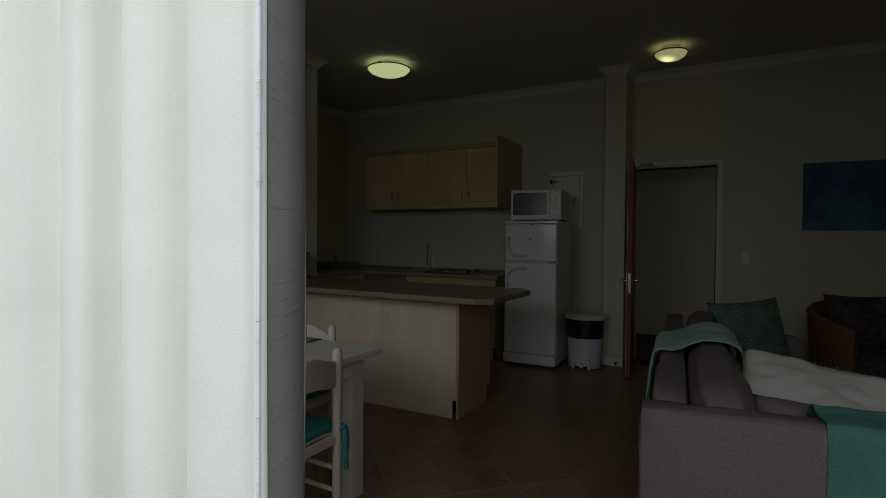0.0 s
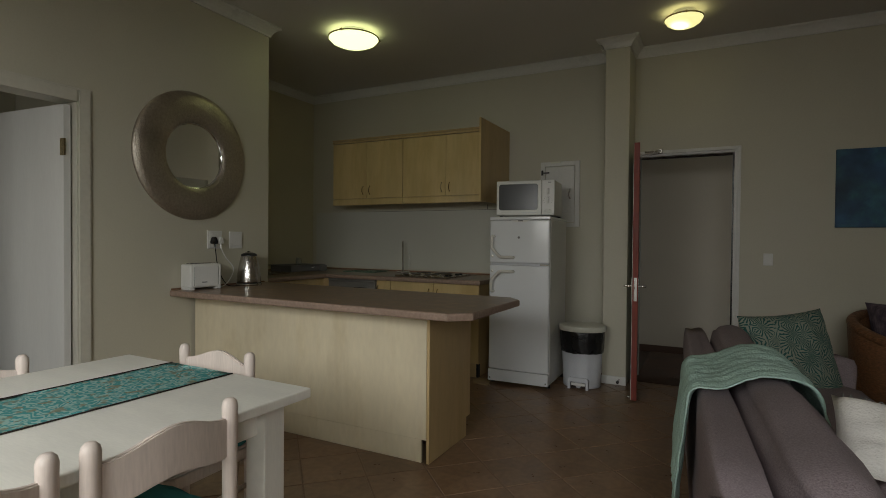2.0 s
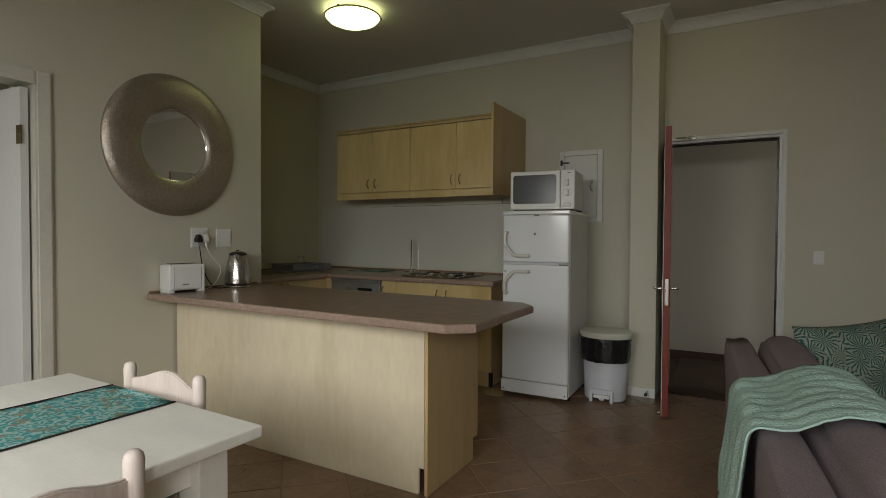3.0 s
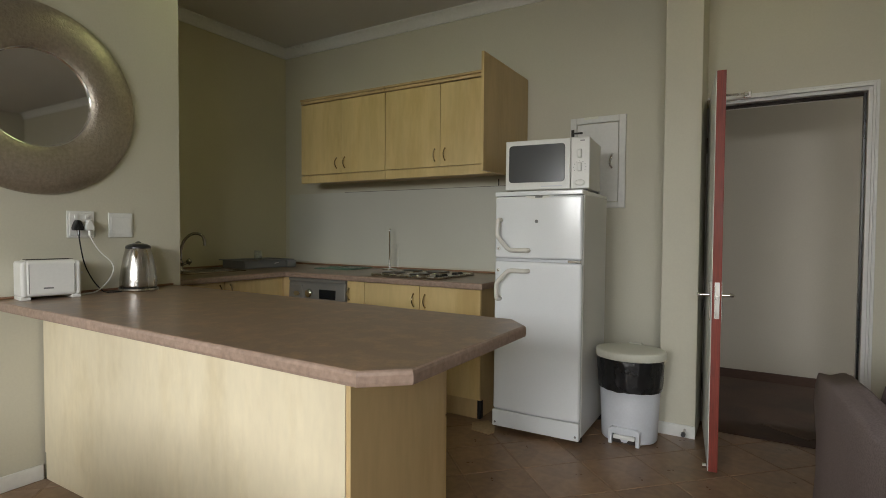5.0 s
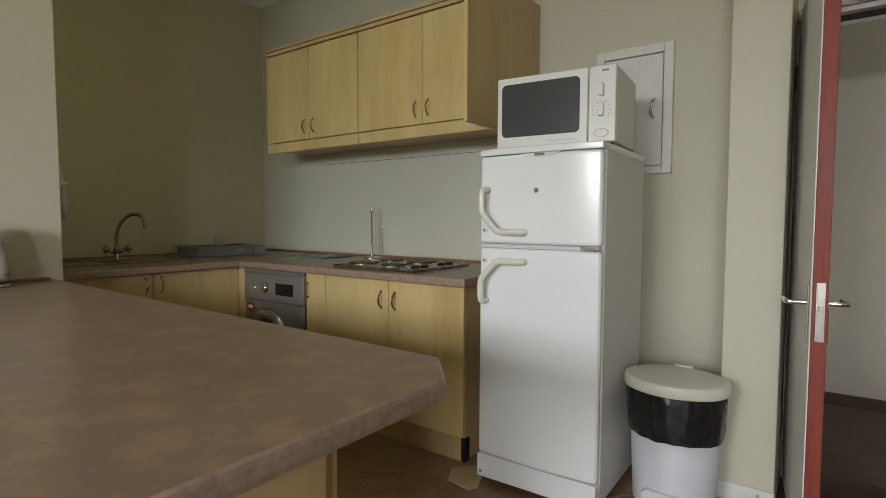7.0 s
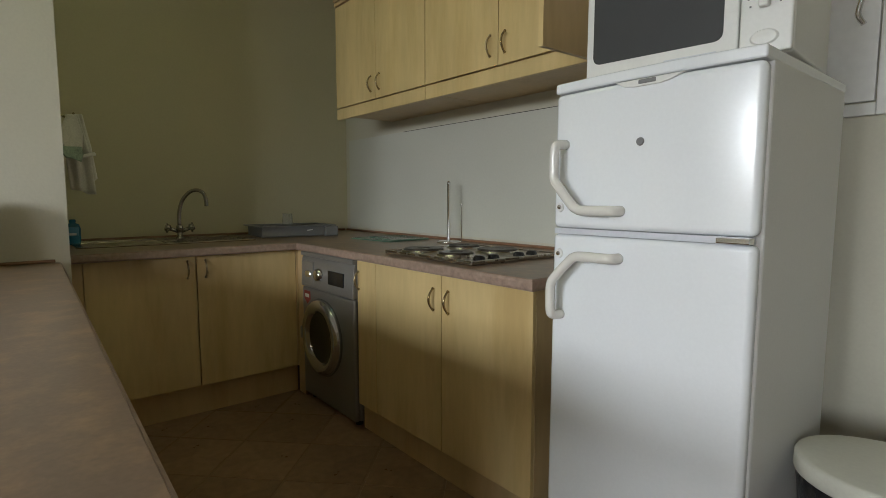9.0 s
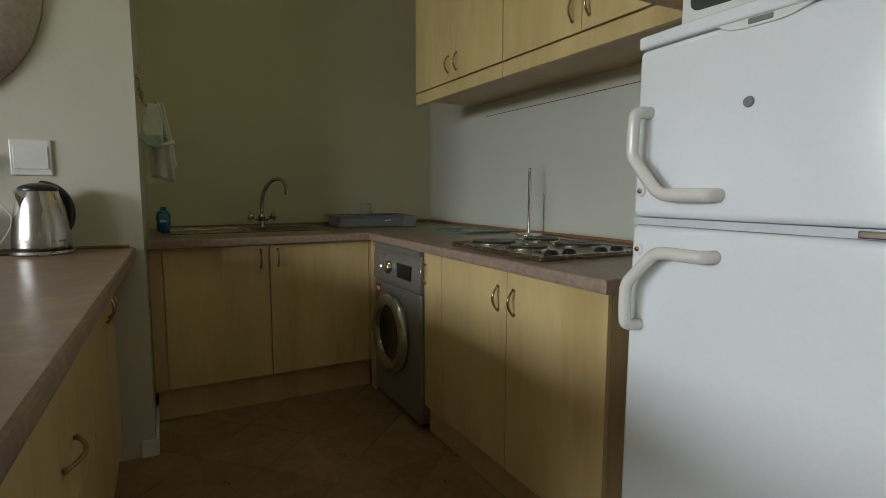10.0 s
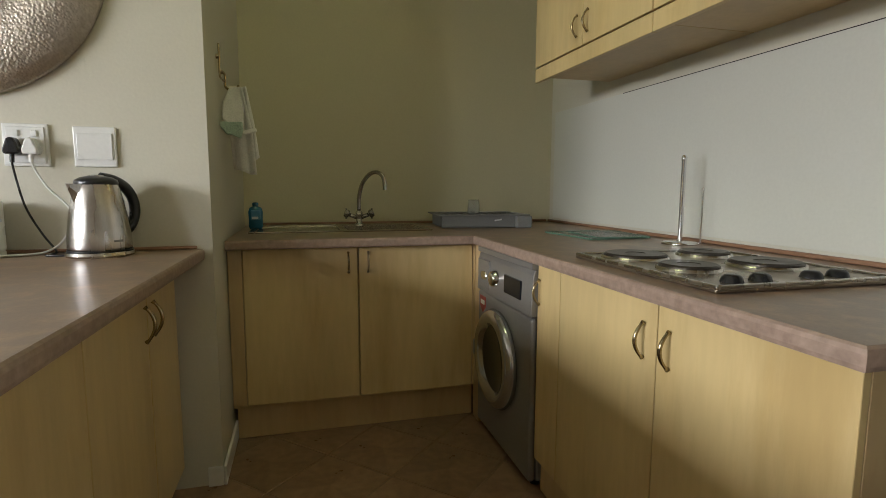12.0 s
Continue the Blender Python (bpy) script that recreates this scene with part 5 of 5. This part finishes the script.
part("bracket", box((-0.6, BACK - 0.05, 2.075), (-0.56, BACK - 0.021, 2.115), 0.004), STEEL, closer)
part("arm", tube([(-0.58, BACK - 0.06, 2.095), (-0.69, 5.62, 2.07)], 0.008, 8), STEEL, closer)
part("spring_body", lathe([(0, 0), (0.022, 0.004), (0.022, 0.05), (0, 0.055)], 16, Matrix.Translation((-0.79, BACK - 0.05, 2.03))), STEEL, closer)
stop = thing("door_stop", "dark metal door stop on the skirting board", "door stop")
part("rod", tube([(-0.86, 5.44, 0.05), (-0.86, 5.37, 0.045)], 0.007, 10), STEEL, stop)
part("tip", tube([(-0.86, 5.372, 0.045), (-0.86, 5.35, 0.044)], 0.013, 10), BLACK, stop)

door = tagged(new("door_2"), "white painted panel-less bedroom door standing open", "door", kind="structure")
door.matrix_world = pose(SIDE - 0.03, BR - 0.046, 0, 0, 0, 180 + 4)
part("leaf", box((0, -0.02, 0.012), (0.79, 0.02, 2.052), 0.002), DOOR_WHITE, door)
esc = part("handle_plate", box((0.72, 0.0205, 0.86), (0.76, 0.026, 1.03), 0.002), STEEL, door)
part("lever", tube(smooth_path([(0.74, 0.024, 0.98), (0.74, 0.066, 0.98), (0.72, 0.076, 0.98), (0.63, 0.074, 0.978)]), 0.008, 10), STEEL, esc, smooth=True)
for z in (0.25, 1.75):
    part("hinge", box((-0.012, 0.015, z), (0.03, 0.024, z + 0.1), 0.002), BRASS, door, "brass hinge")

# bedroom: the corner of a made bed
bed = thing("bed", "low bed with a teal bedspread", "bed")
part("base", box((-5.9, 0.7, 0.02), (-4.5, 2.0, 0.3), 0.02), DARK, bed)
part("bedspread", slab_cushion((-5.95, 0.65, 0.25), (-4.45, 2.03, 0.58), 0.07, 0.02), BLUE_BED, bed, smooth=True)

# hall
# dark brown sheet from the threshold back over the hall floor
floor_sheet = tagged(link_mesh("carpet_runner", box((-0.76, 5.65, 0.0), (0.02, 7.095, 0.007), 0.002), DARK_SHEET), "dark brown sheet across the entrance threshold and hall floor", "carpet")
# gleam of light on the floor, laid as a thin tinted sheet
floor_sheet = tagged(link_mesh("doormat", box((-0.15, -0.075, 0.0), (0.15, 0.075, 0.006), 0.002), GLEAM), "patch of light on the hall floor, put into a thin brown sheet", "mat")
floor_sheet.matrix_world = pose(-0.3, 5.9, 0.007, 0, 0, -34)

# ---- dining place ----
TX0, TX1, TY0, TY1, TZ = -1.09, 0.0, -1.6, 0.0, 0.737
TM = pose(-1.402, 2.045, 0, 0, 0, -1.2)
table = thing("dining_table", "white painted wooden dining table with square legs", "table", m=TM)
part("tabletop", box((TX0, TY0, TZ - 0.035), (TX1, TY1, TZ), 0.006, 3), TABLE, table)
for lo, hi in (((TX0 + 0.1, TY0 + 0.1, TZ - 0.14), (TX0 + 0.125, TY1 - 0.1, TZ - 0.036)), ((TX1 - 0.125, TY0 + 0.1, TZ - 0.14), (TX1 - 0.1, TY1 - 0.1, TZ - 0.036)),
               ((TX0 + 0.126, TY0 + 0.1, TZ - 0.14), (TX1 - 0.126, TY0 + 0.125, TZ - 0.036)), ((TX0 + 0.126, TY1 - 0.125, TZ - 0.14), (TX1 - 0.126, TY1 - 0.1, TZ - 0.036))):
    part("apron", box(lo, hi, 0.002), TABLE, table)
for x in (TX0 + 0.065, TX1 - 0.155):
    for y in (TY0 + 0.065, TY1 - 0.155):
        part("leg", box((x, y, 0), (x + 0.09, y + 0.09, TZ - 0.037), 0.004), TABLE, table)
own = bmesh.new()
rows = []
for i in range(41):
    y = TY0 - 0.06 + (TY1 - 0.008 - TY0 + 0.06) * i / 40
    z = TZ + 0.001 if y > TY0 + 0.004 else TZ - 0.002 - (TY0 + 0.004 - y) * 1.5
    rows.append([own.verts.new((-0.765 + 0.37 * j / 10 + 0.004 * math.sin(i * 0.7), y, z + 0.0012 * noise.noise(Vector((i * 0.3, j * 0.5, 0))) + 0.001)) for j in range(11)])
for a, b in zip(rows, rows[1:]):
    for j in range(10):
        own.faces.new((a[j], a[j + 1], b[j + 1], b[j]))
bmesh.ops.solidify(own, geom=own.faces[:], thickness=-0.003)
runner = thing("table_runner", "turquoise table runner with a swirling print and dark hem", "table runner", m=TM)
part("cloth", own, RUNNER, runner, smooth=True)
part("hem", box((-0.398, TY0 + 0.01, TZ + 0.001), (-0.393, TY1 - 0.01, TZ + 0.0055), 0.001), DARK, runner, "dark stitched hem")
part("hem", box((-0.768, TY0 + 0.01, TZ + 0.001), (-0.764, TY1 - 0.01, TZ + 0.0055), 0.001), DARK, runner, "dark stitched hem")


def dining_chair(m):
    ch = thing("dining_chair", "limewashed wooden dining chair with a tied teal seat cushion", "chair", "chairs round the table", m)
    post = [(0, 0), (0.018, 0), (0.02, 0.02), (0.0205, 0.4), (0.022, 0.76), (0.0225, 0.782), (0.019, 0.796), (0.011, 0.804), (0, 0.806)]
    front = [(0, 0), (0.018, 0), (0.021, 0.02), (0.021, 0.42), (0.016, 0.432), (0, 0.434)]
    for x in (-0.193, 0.193):
        part("back_post", lathe(post, 16, Matrix.Translation((x, 0, 0))), LIME, ch, smooth=True)
        part("front_leg", lathe(front, 16, Matrix.Translation((x * 1.06, 0.37, 0))), LIME, ch, smooth=True)
        for z in (0.17, 0.27):
            part("side_stretcher", tube([(x, 0.01, z), (x * 1.06, 0.365, z)], 0.011, 10), LIME, ch, smooth=True)
        part("side_rail", box((x - 0.012 if x > 0 else x - 0.016, 0.012, 0.385), (x + 0.016 if x > 0 else x + 0.012, 0.36, 0.43), 0.005), LIME, ch)
    for z0, z1, rise in ((0.635, 0.762, 0.04),):
        own = bmesh.new()
        cols = []
        for i in range(17):
            u = 2 * i / 16 - 1
            y = -0.022 * (1 - u * u)
            top = z1 + rise * (0.5 + 0.5 * math.cos(math.pi * u)) - 0.012
            low = z0 + rise * 0.6 * (0.5 + 0.5 * math.cos(math.pi * u))
            cols.append([own.verts.new((u * 0.178, y + s, z)) for s, z in ((-0.009, low), (-0.009, top), (0.009, top), (0.009, low))])
        for a, b in zip(cols, cols[1:]):
            for k in range(4):
                own.faces.new((a[k], a[(k + 1) % 4], b[(k + 1) % 4], b[k]))
        own.faces.new(cols[0][::-1])
        own.faces.new(cols[-1])
        bmesh.ops.recalc_face_normals(own, faces=own.faces[:])
        bmesh.ops.bevel(own, geom=[e for e in own.edges if len(e.link_faces) == 2 and e.calc_face_angle(0) > 1], offset=0.004, segments=2, affect="EDGES")
        part("back_slat", own, LIME, ch)
    part("front_rail", box((-0.19, 0.352, 0.385), (0.19, 0.378, 0.43), 0.005), LIME, ch)
    part("back_rail", box((-0.178, -0.012, 0.385), (0.178, 0.012, 0.425), 0.005), LIME, ch)
    part("front_stretcher", tube([(-0.2, 0.37, 0.22), (0.2, 0.37, 0.22)], 0.012, 10), LIME, ch, smooth=True)
    part("seat", box((-0.2, 0.014, 0.425), (0.2, 0.385, 0.438), 0.004), LIME, ch)
    own = slab_cushion((-0.198, 0.016, 0.436), (0.198, 0.4, 0.482), 0.02, 0.012, 8, 3)
    cushion = part("seat_cushion", own, TEAL, ch, "teal cotton seat cushion", True)
    for x in (-0.193, 0.193):
        own = tube(smooth_path([(x * 0.9, 0.03, 0.455), (x * 1.1, -0.01, 0.46), (x * 1.1, -0.028, 0.455), (x * 0.95, -0.026, 0.45)]), 0.007, 8)
        tube(smooth_path([(x * 1.12, -0.024, 0.458), (x * 1.15, -0.034, 0.4), (x * 1.13, -0.03, 0.33), (x * 1.16, -0.03, 0.26)]), 0.006, 8, flat=1.8, bm=own)
        tube(smooth_path([(x * 1.08, -0.026, 0.458), (x * 1.05, -0.036, 0.41), (x * 1.09, -0.034, 0.35), (x * 1.07, -0.032, 0.3)]), 0.006, 8, flat=1.8, bm=own)
        part("tie", own, TEAL, cushion, smooth=True)
    return ch


chair = dining_chair(pose(-1.376, 1.472, 0, 0, 0, 90))
copy_thing(chair, pose(-1.392, 1.006, 0, 0, 0, 90))
copy_thing(chair, pose(-1.995, 2.128, 0, 0, 0, 181))
copy_thing(chair, pose(-2.535, 1.475, 0, 0, 0, -90))

# ---- sofa ----
SM = pose(-0.1, 1.74, 0, 0, 0, 4.3)
sofa = thing("sofa", "boxy mauve-grey woven fabric sofa with loose back cushions", "sofa", m=SM)
L = 2.75
part("back", slab_cushion((0, 0.137, 0.06), (0.125, L, 0.705), 0.025, 0.004, 9), SOFA, sofa, smooth=True)
part("near_arm", slab_cushion((-0.025, -0.002, 0.06), (0.92, 0.135, 0.722), 0.022, 0.003, 9, 1), SOFA, sofa, smooth=True)
part("far_arm", slab_cushion((0.128, L - 0.16, 0.06), (0.92, L - 0.004, 0.6), 0.05, 0.01, 9, 2), SOFA, sofa, smooth=True)
part("base", slab_cushion((0.128, 0.142, 0.06), (0.9, L - 0.162, 0.28), 0.02, 0.004, 5, 3), SOFA, sofa, smooth=True)
for k in range(2):
    a, b = 0.145 + k * 1.225, 1.365 + k * 1.225
    part("seat_cushion", slab_cushion((0.13, a, 0.27), (0.915, b, 0.455), 0.045, 0.02, 9, 4 + k), SOFA, sofa, smooth=True)
    own = slab_cushion((-0.1, a + 0.005, 0.0), (0.1, b - 0.005, 0.43), 0.085, 0.025, 13, 7 + k)
    own.transform(Matrix.Translation((0.283, 0, 0.325)) @ Matrix.Rotation(radians(-6), 4, "Y"))
    part("back_cushion", own, SOFA, sofa, smooth=True)
for x in (0.06, 0.86):
    for y in (0.07, L - 0.08):
        part("foot", lathe([(0, 0), (0.025, 0), (0.03, 0.07), (0, 0.07)], 14, Matrix.Translation((x, y, 0))), DARK, sofa)

own = pillow((0.52, 0.5, 0.2), seed=2)
p = tagged(link_mesh("scatter_cushion", own, SOFA, True), "mauve-grey scatter cushion leaning on the sofa arm", "cushion", "sofa cushions")
p.matrix_world = pose(0.48, 2.03, 0.505, 50, 4, 8)
own = pillow((0.66, 0.36, 0.17), seed=5, crease=0.03)
p = thing("lumbar_cushion", "long white cotton cushion with a dark fringe along one edge", "cushion", "sofa cushions", pose(0.485, 2.36, 0.65, 42, 8, -6))
part("cover", own, LINEN, p, smooth=True)
own = bmesh.new()
for k in range(46):
    x = -0.3 + 0.6 * k / 45
    tube([(x, 0.165, 0.0), (x + 0.004 * math.sin(k * 3), 0.186 + 0.006 * math.sin(k * 5), 0.006 * math.sin(k * 2)), (x + 0.008 * math.sin(k * 2.3), 0.2, -0.006)], 0.0022, 5, bm=own)
part("fringe", own, GREY, p, "dark grey fringe")
own = pillow((0.55, 0.55, 0.18), seed=9)
p = tagged(link_mesh("patterned_cushion", own, PETALS, True), "teal cushion with a pale petal print leaning on the sofa", "cushion", "sofa cushions")
p.matrix_world = pose(0.275, 4.19, 0.6, 74, -4, 36)


def cloth(profile, y0, y1, ripple=0.006, wave=5, seed=0, rows_=26, ragged=0.0):
    """A sheet draped over a profile of x, z points, from y0 to y1."""
    line = smooth_path([(x, 0, z) for x, z in profile], 5)
    own = bmesh.new()
    rows = []
    n = len(line)
    for i, q in enumerate(line):
        s = i / (n - 1)
        way = line[min(i + 1, n - 1)] - line[max(i - 1, 0)]
        out = Vector((-way.z, 0, way.x)).normalized()
        row = []
        for j in range(rows_ + 1):
            u = j / rows_
            k = ripple * (math.sin(u * wave * 2 * math.pi + seed + s * 2) + noise.noise(Vector((u * 6, s * 8, seed)))) * (0.4 + abs(2 * s - 1))
            y = y0 + (y1 - y0) * u + 0.012 * noise.noise(Vector((s * 2, seed, u)))
            p_ = q + out * (abs(k) + ripple * 0.6 * abs(noise.noise(Vector((u * 9 + s * 3, s * 14, seed + 3)))))
            if i == 0:
                p_ = p_ + Vector((0, 0, ragged * noise.noise(Vector((u * 25, 0, 0)))))
            row.append(own.verts.new((p_.x, y, p_.z)))
        rows.append(row)
    for a, b in zip(rows, rows[1:]):
        for j in range(rows_):
            own.faces.new((a[j], a[j + 1], b[j + 1], b[j]))
    bmesh.ops.recalc_face_normals(own, faces=own.faces[:])
    bmesh.ops.solidify(own, geom=own.faces[:], thickness=0.006)
    return own


throw = thing("throw_blanket", "mint green throw blanket draped over the sofa back", "blanket", m=SM)
part("cloth", cloth([(-0.06, 0.27), (-0.055, 0.36), (-0.042, 0.5), (-0.026, 0.66), (-0.006, 0.718), (0.05, 0.73), (0.1, 0.742), (0.15, 0.772), (0.21, 0.793), (0.27, 0.796), (0.33, 0.783), (0.375, 0.74), (0.398, 0.66), (0.405, 0.6)], 1.0, 1.62, 0.012, 4, 1, 44), MINT, throw, smooth=True)
own = bmesh.new()
for k in range(50):
    y = 1.02 + 0.58 * k / 49
    tube([(-0.064, y, 0.275), (-0.068 + 0.004 * math.sin(k), y + 0.006 * math.sin(k * 2), 0.235), (-0.066, y + 0.01 * math.sin(k * 1.3), 0.2 + 0.012 * math.sin(k * 4))], 0.004, 5, bm=own)
part("fringe", own, MINT, throw)
own = cloth([(-0.016, 0.14), (-0.014, 0.35), (-0.01, 0.6), (0.0, 0.727), (0.05, 0.742), (0.12, 0.742), (0.17, 0.752), (0.22, 0.73), (0.27, 0.69)], 0, 0.42, 0.004, 2, 4)
own.transform(Matrix(((0, 1, 0, 0.5), (1, 0, 0, 0), (0, 0, 1, 0), (0, 0, 0, 1))))
bmesh.ops.recalc_face_normals(own, faces=own.faces[:])
towel = tagged(link_mesh("bath_towel", own, AQUA, True), "aqua terry towel draped over the sofa arm", "towel")
towel.matrix_world = SM

# ---- wicker armchair ----
wick = thing("wicker_armchair", "brown wicker tub armchair with a dark plaid blanket", "armchair", m=pose(1.16, 5.2, 0, 0, 0, 30))
own = bmesh.new()
cols = []
for i in range(33):
    a = radians(-35 + 250 * i / 32)
    u = abs(i - 16) / 16
    top = 0.76 - 0.16 * u ** 1.6
    col = []
    for r, z in ((0.33, 0.3), (0.36, top - 0.06), (0.385, top - 0.02), (0.4, top), (0.43, top - 0.01), (0.44, top - 0.05), (0.42, 0.3), (0.4, 0.12)):
        col.append(own.verts.new((r * math.cos(a), r * math.sin(a), z)))
    cols.append(col)
for a, b in zip(cols, cols[1:]):
    for k in range(7):
        own.faces.new((a[k], a[k + 1], b[k + 1], b[k]))
bmesh.ops.recalc_face_normals(own, faces=own.faces[:])
bmesh.ops.solidify(own, geom=own.faces[:], thickness=0.012)
part("shell", own, WICKER, wick, smooth=True)
part("rolled_rim", tube([(0.41 * math.cos(radians(-35 + 250 * i / 32)), 0.41 * math.sin(radians(-35 + 250 * i / 32)), 0.752 - 0.16 * (abs(i - 16) / 16) ** 1.6) for i in range(33)], 0.035, 12), WICKER, wick, smooth=True)
part("seat", slab_cushion((-0.3, -0.36, 0.26), (0.3, 0.28, 0.42), 0.06, 0.02), PLAID, wick, smooth=True)
for a in (-30, 50, 130, 210):
    part("leg", tube([(0.33 * math.cos(radians(a)), 0.33 * math.sin(radians(a)), 0.0), (0.36 * math.cos(radians(a)), 0.36 * math.sin(radians(a)), 0.3)], 0.022, 10), WICKER, wick)
own = pillow((0.5, 0.44, 0.16), seed=12)
p = tagged(link_mesh("plaid_cushion", own, PLAID, True), "dark plaid cushion standing in the wicker armchair", "cushion")
p.matrix_world = pose(1.1, 5.33, 0.64, 72, 0, 12)

# ---- curtain at the sliding doors ----
def curtain_sheet(shift, depth, x0, x1, z0, z1, folds):
    own = bmesh.new()
    rows = []
    n = folds * 14
    for i in range(n + 1):
        u = i / n
        x = x0 + (x1 - x0) * u
        fold = math.cos(u * folds * 2 * math.pi) + 0.35 * math.sin(u * folds * 4.3 * math.pi + 1)
        col = []
        for k in range(13):
            v = k / 12
            y = depth * fold * (0.75 + 0.25 * v) + 0.012 * noise.noise(Vector((u * folds * 2, v * 3, 0)))
            col.append(own.verts.new((x + 0.014 * math.sin(u * folds * 2 * math.pi) * v, shift + y, z1 + (z0 - z1) * v)))
        rows.append(col)
    for a, b in zip(rows, rows[1:]):
        for k in range(12):
            own.faces.new((a[k], b[k], b[k + 1], a[k + 1]))
    bmesh.ops.recalc_face_normals(own, faces=own.faces[:])
    bmesh.ops.solidify(own, geom=own.faces[:], thickness=0.003)
    return own


curtain = thing("curtain", "grey slub curtain with a white lining, drawn aside", "curtain")
own = bmesh.new()
pleats = smooth_path([(-0.163, 0.127, 0), (-0.185, 0.115, 0), (-0.24, 0.118, 0), (-0.29, 0.157, 0), (-0.316, 0.19, 0), (-0.332, 0.2, 0), (-0.342, 0.165, 0), (-0.372, 0.15, 0), (-0.408, 0.165, 0), (-0.428, 0.2, 0), (-0.442, 0.19, 0), (-0.455, 0.158, 0), (-0.48, 0.15, 0),
                      (-0.53, 0.165, 0), (-0.56, 0.2, 0), (-0.6, 0.16, 0), (-0.66, 0.15, 0), (-0.7, 0.2, 0), (-0.76, 0.15, 0), (-0.83, 0.2, 0), (-0.9, 0.155, 0), (-0.95, 0.18, 0)], 5)
rows = [[own.verts.new((q.x + 0.006 * noise.noise(Vector((q.x * 9, k * 0.3, 0))), q.y + 0.006 * noise.noise(Vector((q.x * 7, k * 0.25, 4))), 2.36 - 2.34 * k / 12)) for k in range(13)] for q in pleats]
for a, b in zip(rows, rows[1:]):
    for k in range(12):
        own.faces.new((a[k], b[k], b[k + 1], a[k + 1]))
bmesh.ops.recalc_face_normals(own, faces=own.faces[:])
bmesh.ops.solidify(own, geom=own.faces[:], thickness=0.003)
part("lining", own, CURTAIN_WHITE, curtain, "white curtain lining", True)
part("face_cloth", curtain_sheet(0.222, 0.02, -0.244, -0.95, 0.02, 2.36, 5), CURTAIN_GREY, curtain, "grey slub curtain cloth", True)
own = bmesh.new()
edge = []
hem = [Vector((-0.168 - 0.074 * k / 12 + 0.01 * math.sin(math.pi * k / 12), 0.1205 + 0.1245 * k / 12, 0)) for k in range(13)]
for q in hem:
    edge.append([own.verts.new((q.x, q.y, 2.36 - 2.34 * k / 12)) for k in range(13)])
for a, b in zip(edge, edge[1:]):
    for k in range(12):
        own.faces.new((a[k], b[k], b[k + 1], a[k + 1]))
bmesh.ops.recalc_face_normals(own, faces=own.faces[:])
bmesh.ops.solidify(own, geom=own.faces[:], thickness=0.003)
part("side_hem", own, CURTAIN_GREY, curtain, smooth=True)
rail = thing("curtain_rail", "slim metal curtain rail above the sliding doors", "curtain rail")
part("pole", tube([(-2.5, 0.23, 2.38), (1.6, 0.23, 2.38)], 0.012, 12), STEEL, rail, smooth=True)
for x in (-2.4, -0.9, 1.5):
    part("bracket", box((x - 0.012, -0.098, 2.368), (x + 0.012, 0.24, 2.392), 0.003), STEEL, rail)


# ---- floor tiles, laid diagonally ----
PITCH = 0.33
tile_mesh = bpy.data.meshes.new("tile")
own = bmesh.new()
h = PITCH / 2 - 0.004
low = [own.verts.new((x, y, -0.004)) for x, y in ((-h, -h), (h, -h), (h, h), (-h, h))]
h -= 0.0025
high = [own.verts.new((x, y, 0.0)) for x, y in ((-h, -h), (h, -h), (h, h), (-h, h))]
own.faces.new(high)
for i in range(4):
    own.faces.new((low[i], low[(i + 1) % 4], high[(i + 1) % 4], high[i]))
own.to_mesh(tile_mesh)
own.free()
tile_mesh.materials.append(TILE)
floor = bpy.data.objects["floor_bed"]
floor.name = "floor"
turn45 = Matrix.Rotation(radians(45), 4, "Z")
origin = Vector(((2.07 - 4.67) / 2, (2.07 + 4.67) / 2, 0))
rest_verts, rest_faces, count = [], [], 0
for i in range(-30, 31):
    for j in range(-30, 31):
        p = origin + turn45 @ Vector(((i + 0.5) * PITCH, (j + 0.5) * PITCH, 0))
        x, y = p.x, p.y
        inside = SIDE - 0.1 < x < RIGHT + 0.1 and -0.2 < y < BACK + 0.1 or SINK - 0.1 < x <= SIDE and RECESS < y < BACK + 0.1
        if not inside:
            continue
        near = SINK - 0.1 < x < 0.35 and 0.9 < y < BACK + 0.1 and not (x < -1.7 and 3.3 < y < 3.6)
        if near and count < 300:
            ob = new("tile", tile_mesh)
            ob.parent = floor
            turns = (i * 7 + j * 13) % 4
            ob.matrix_world = Matrix.Translation(p) @ Matrix.Rotation(radians(45 + 90 * turns), 4, "Z")
            count += 1
        else:
            n = len(rest_verts)
            for v in tile_mesh.vertices:
                rest_verts.append(p + turn45 @ v.co)
            for f in tile_mesh.polygons:
                rest_faces.append([n + k for k in f.vertices])
rest = bpy.data.meshes.new("tiles_beyond")
rest.from_pydata([tuple(v) for v in rest_verts], [], rest_faces)
rest.materials.append(TILE)
far_tiles = new("tiles_beyond", rest)
far_tiles.parent = floor
tagged(far_tiles, kind="stuff")
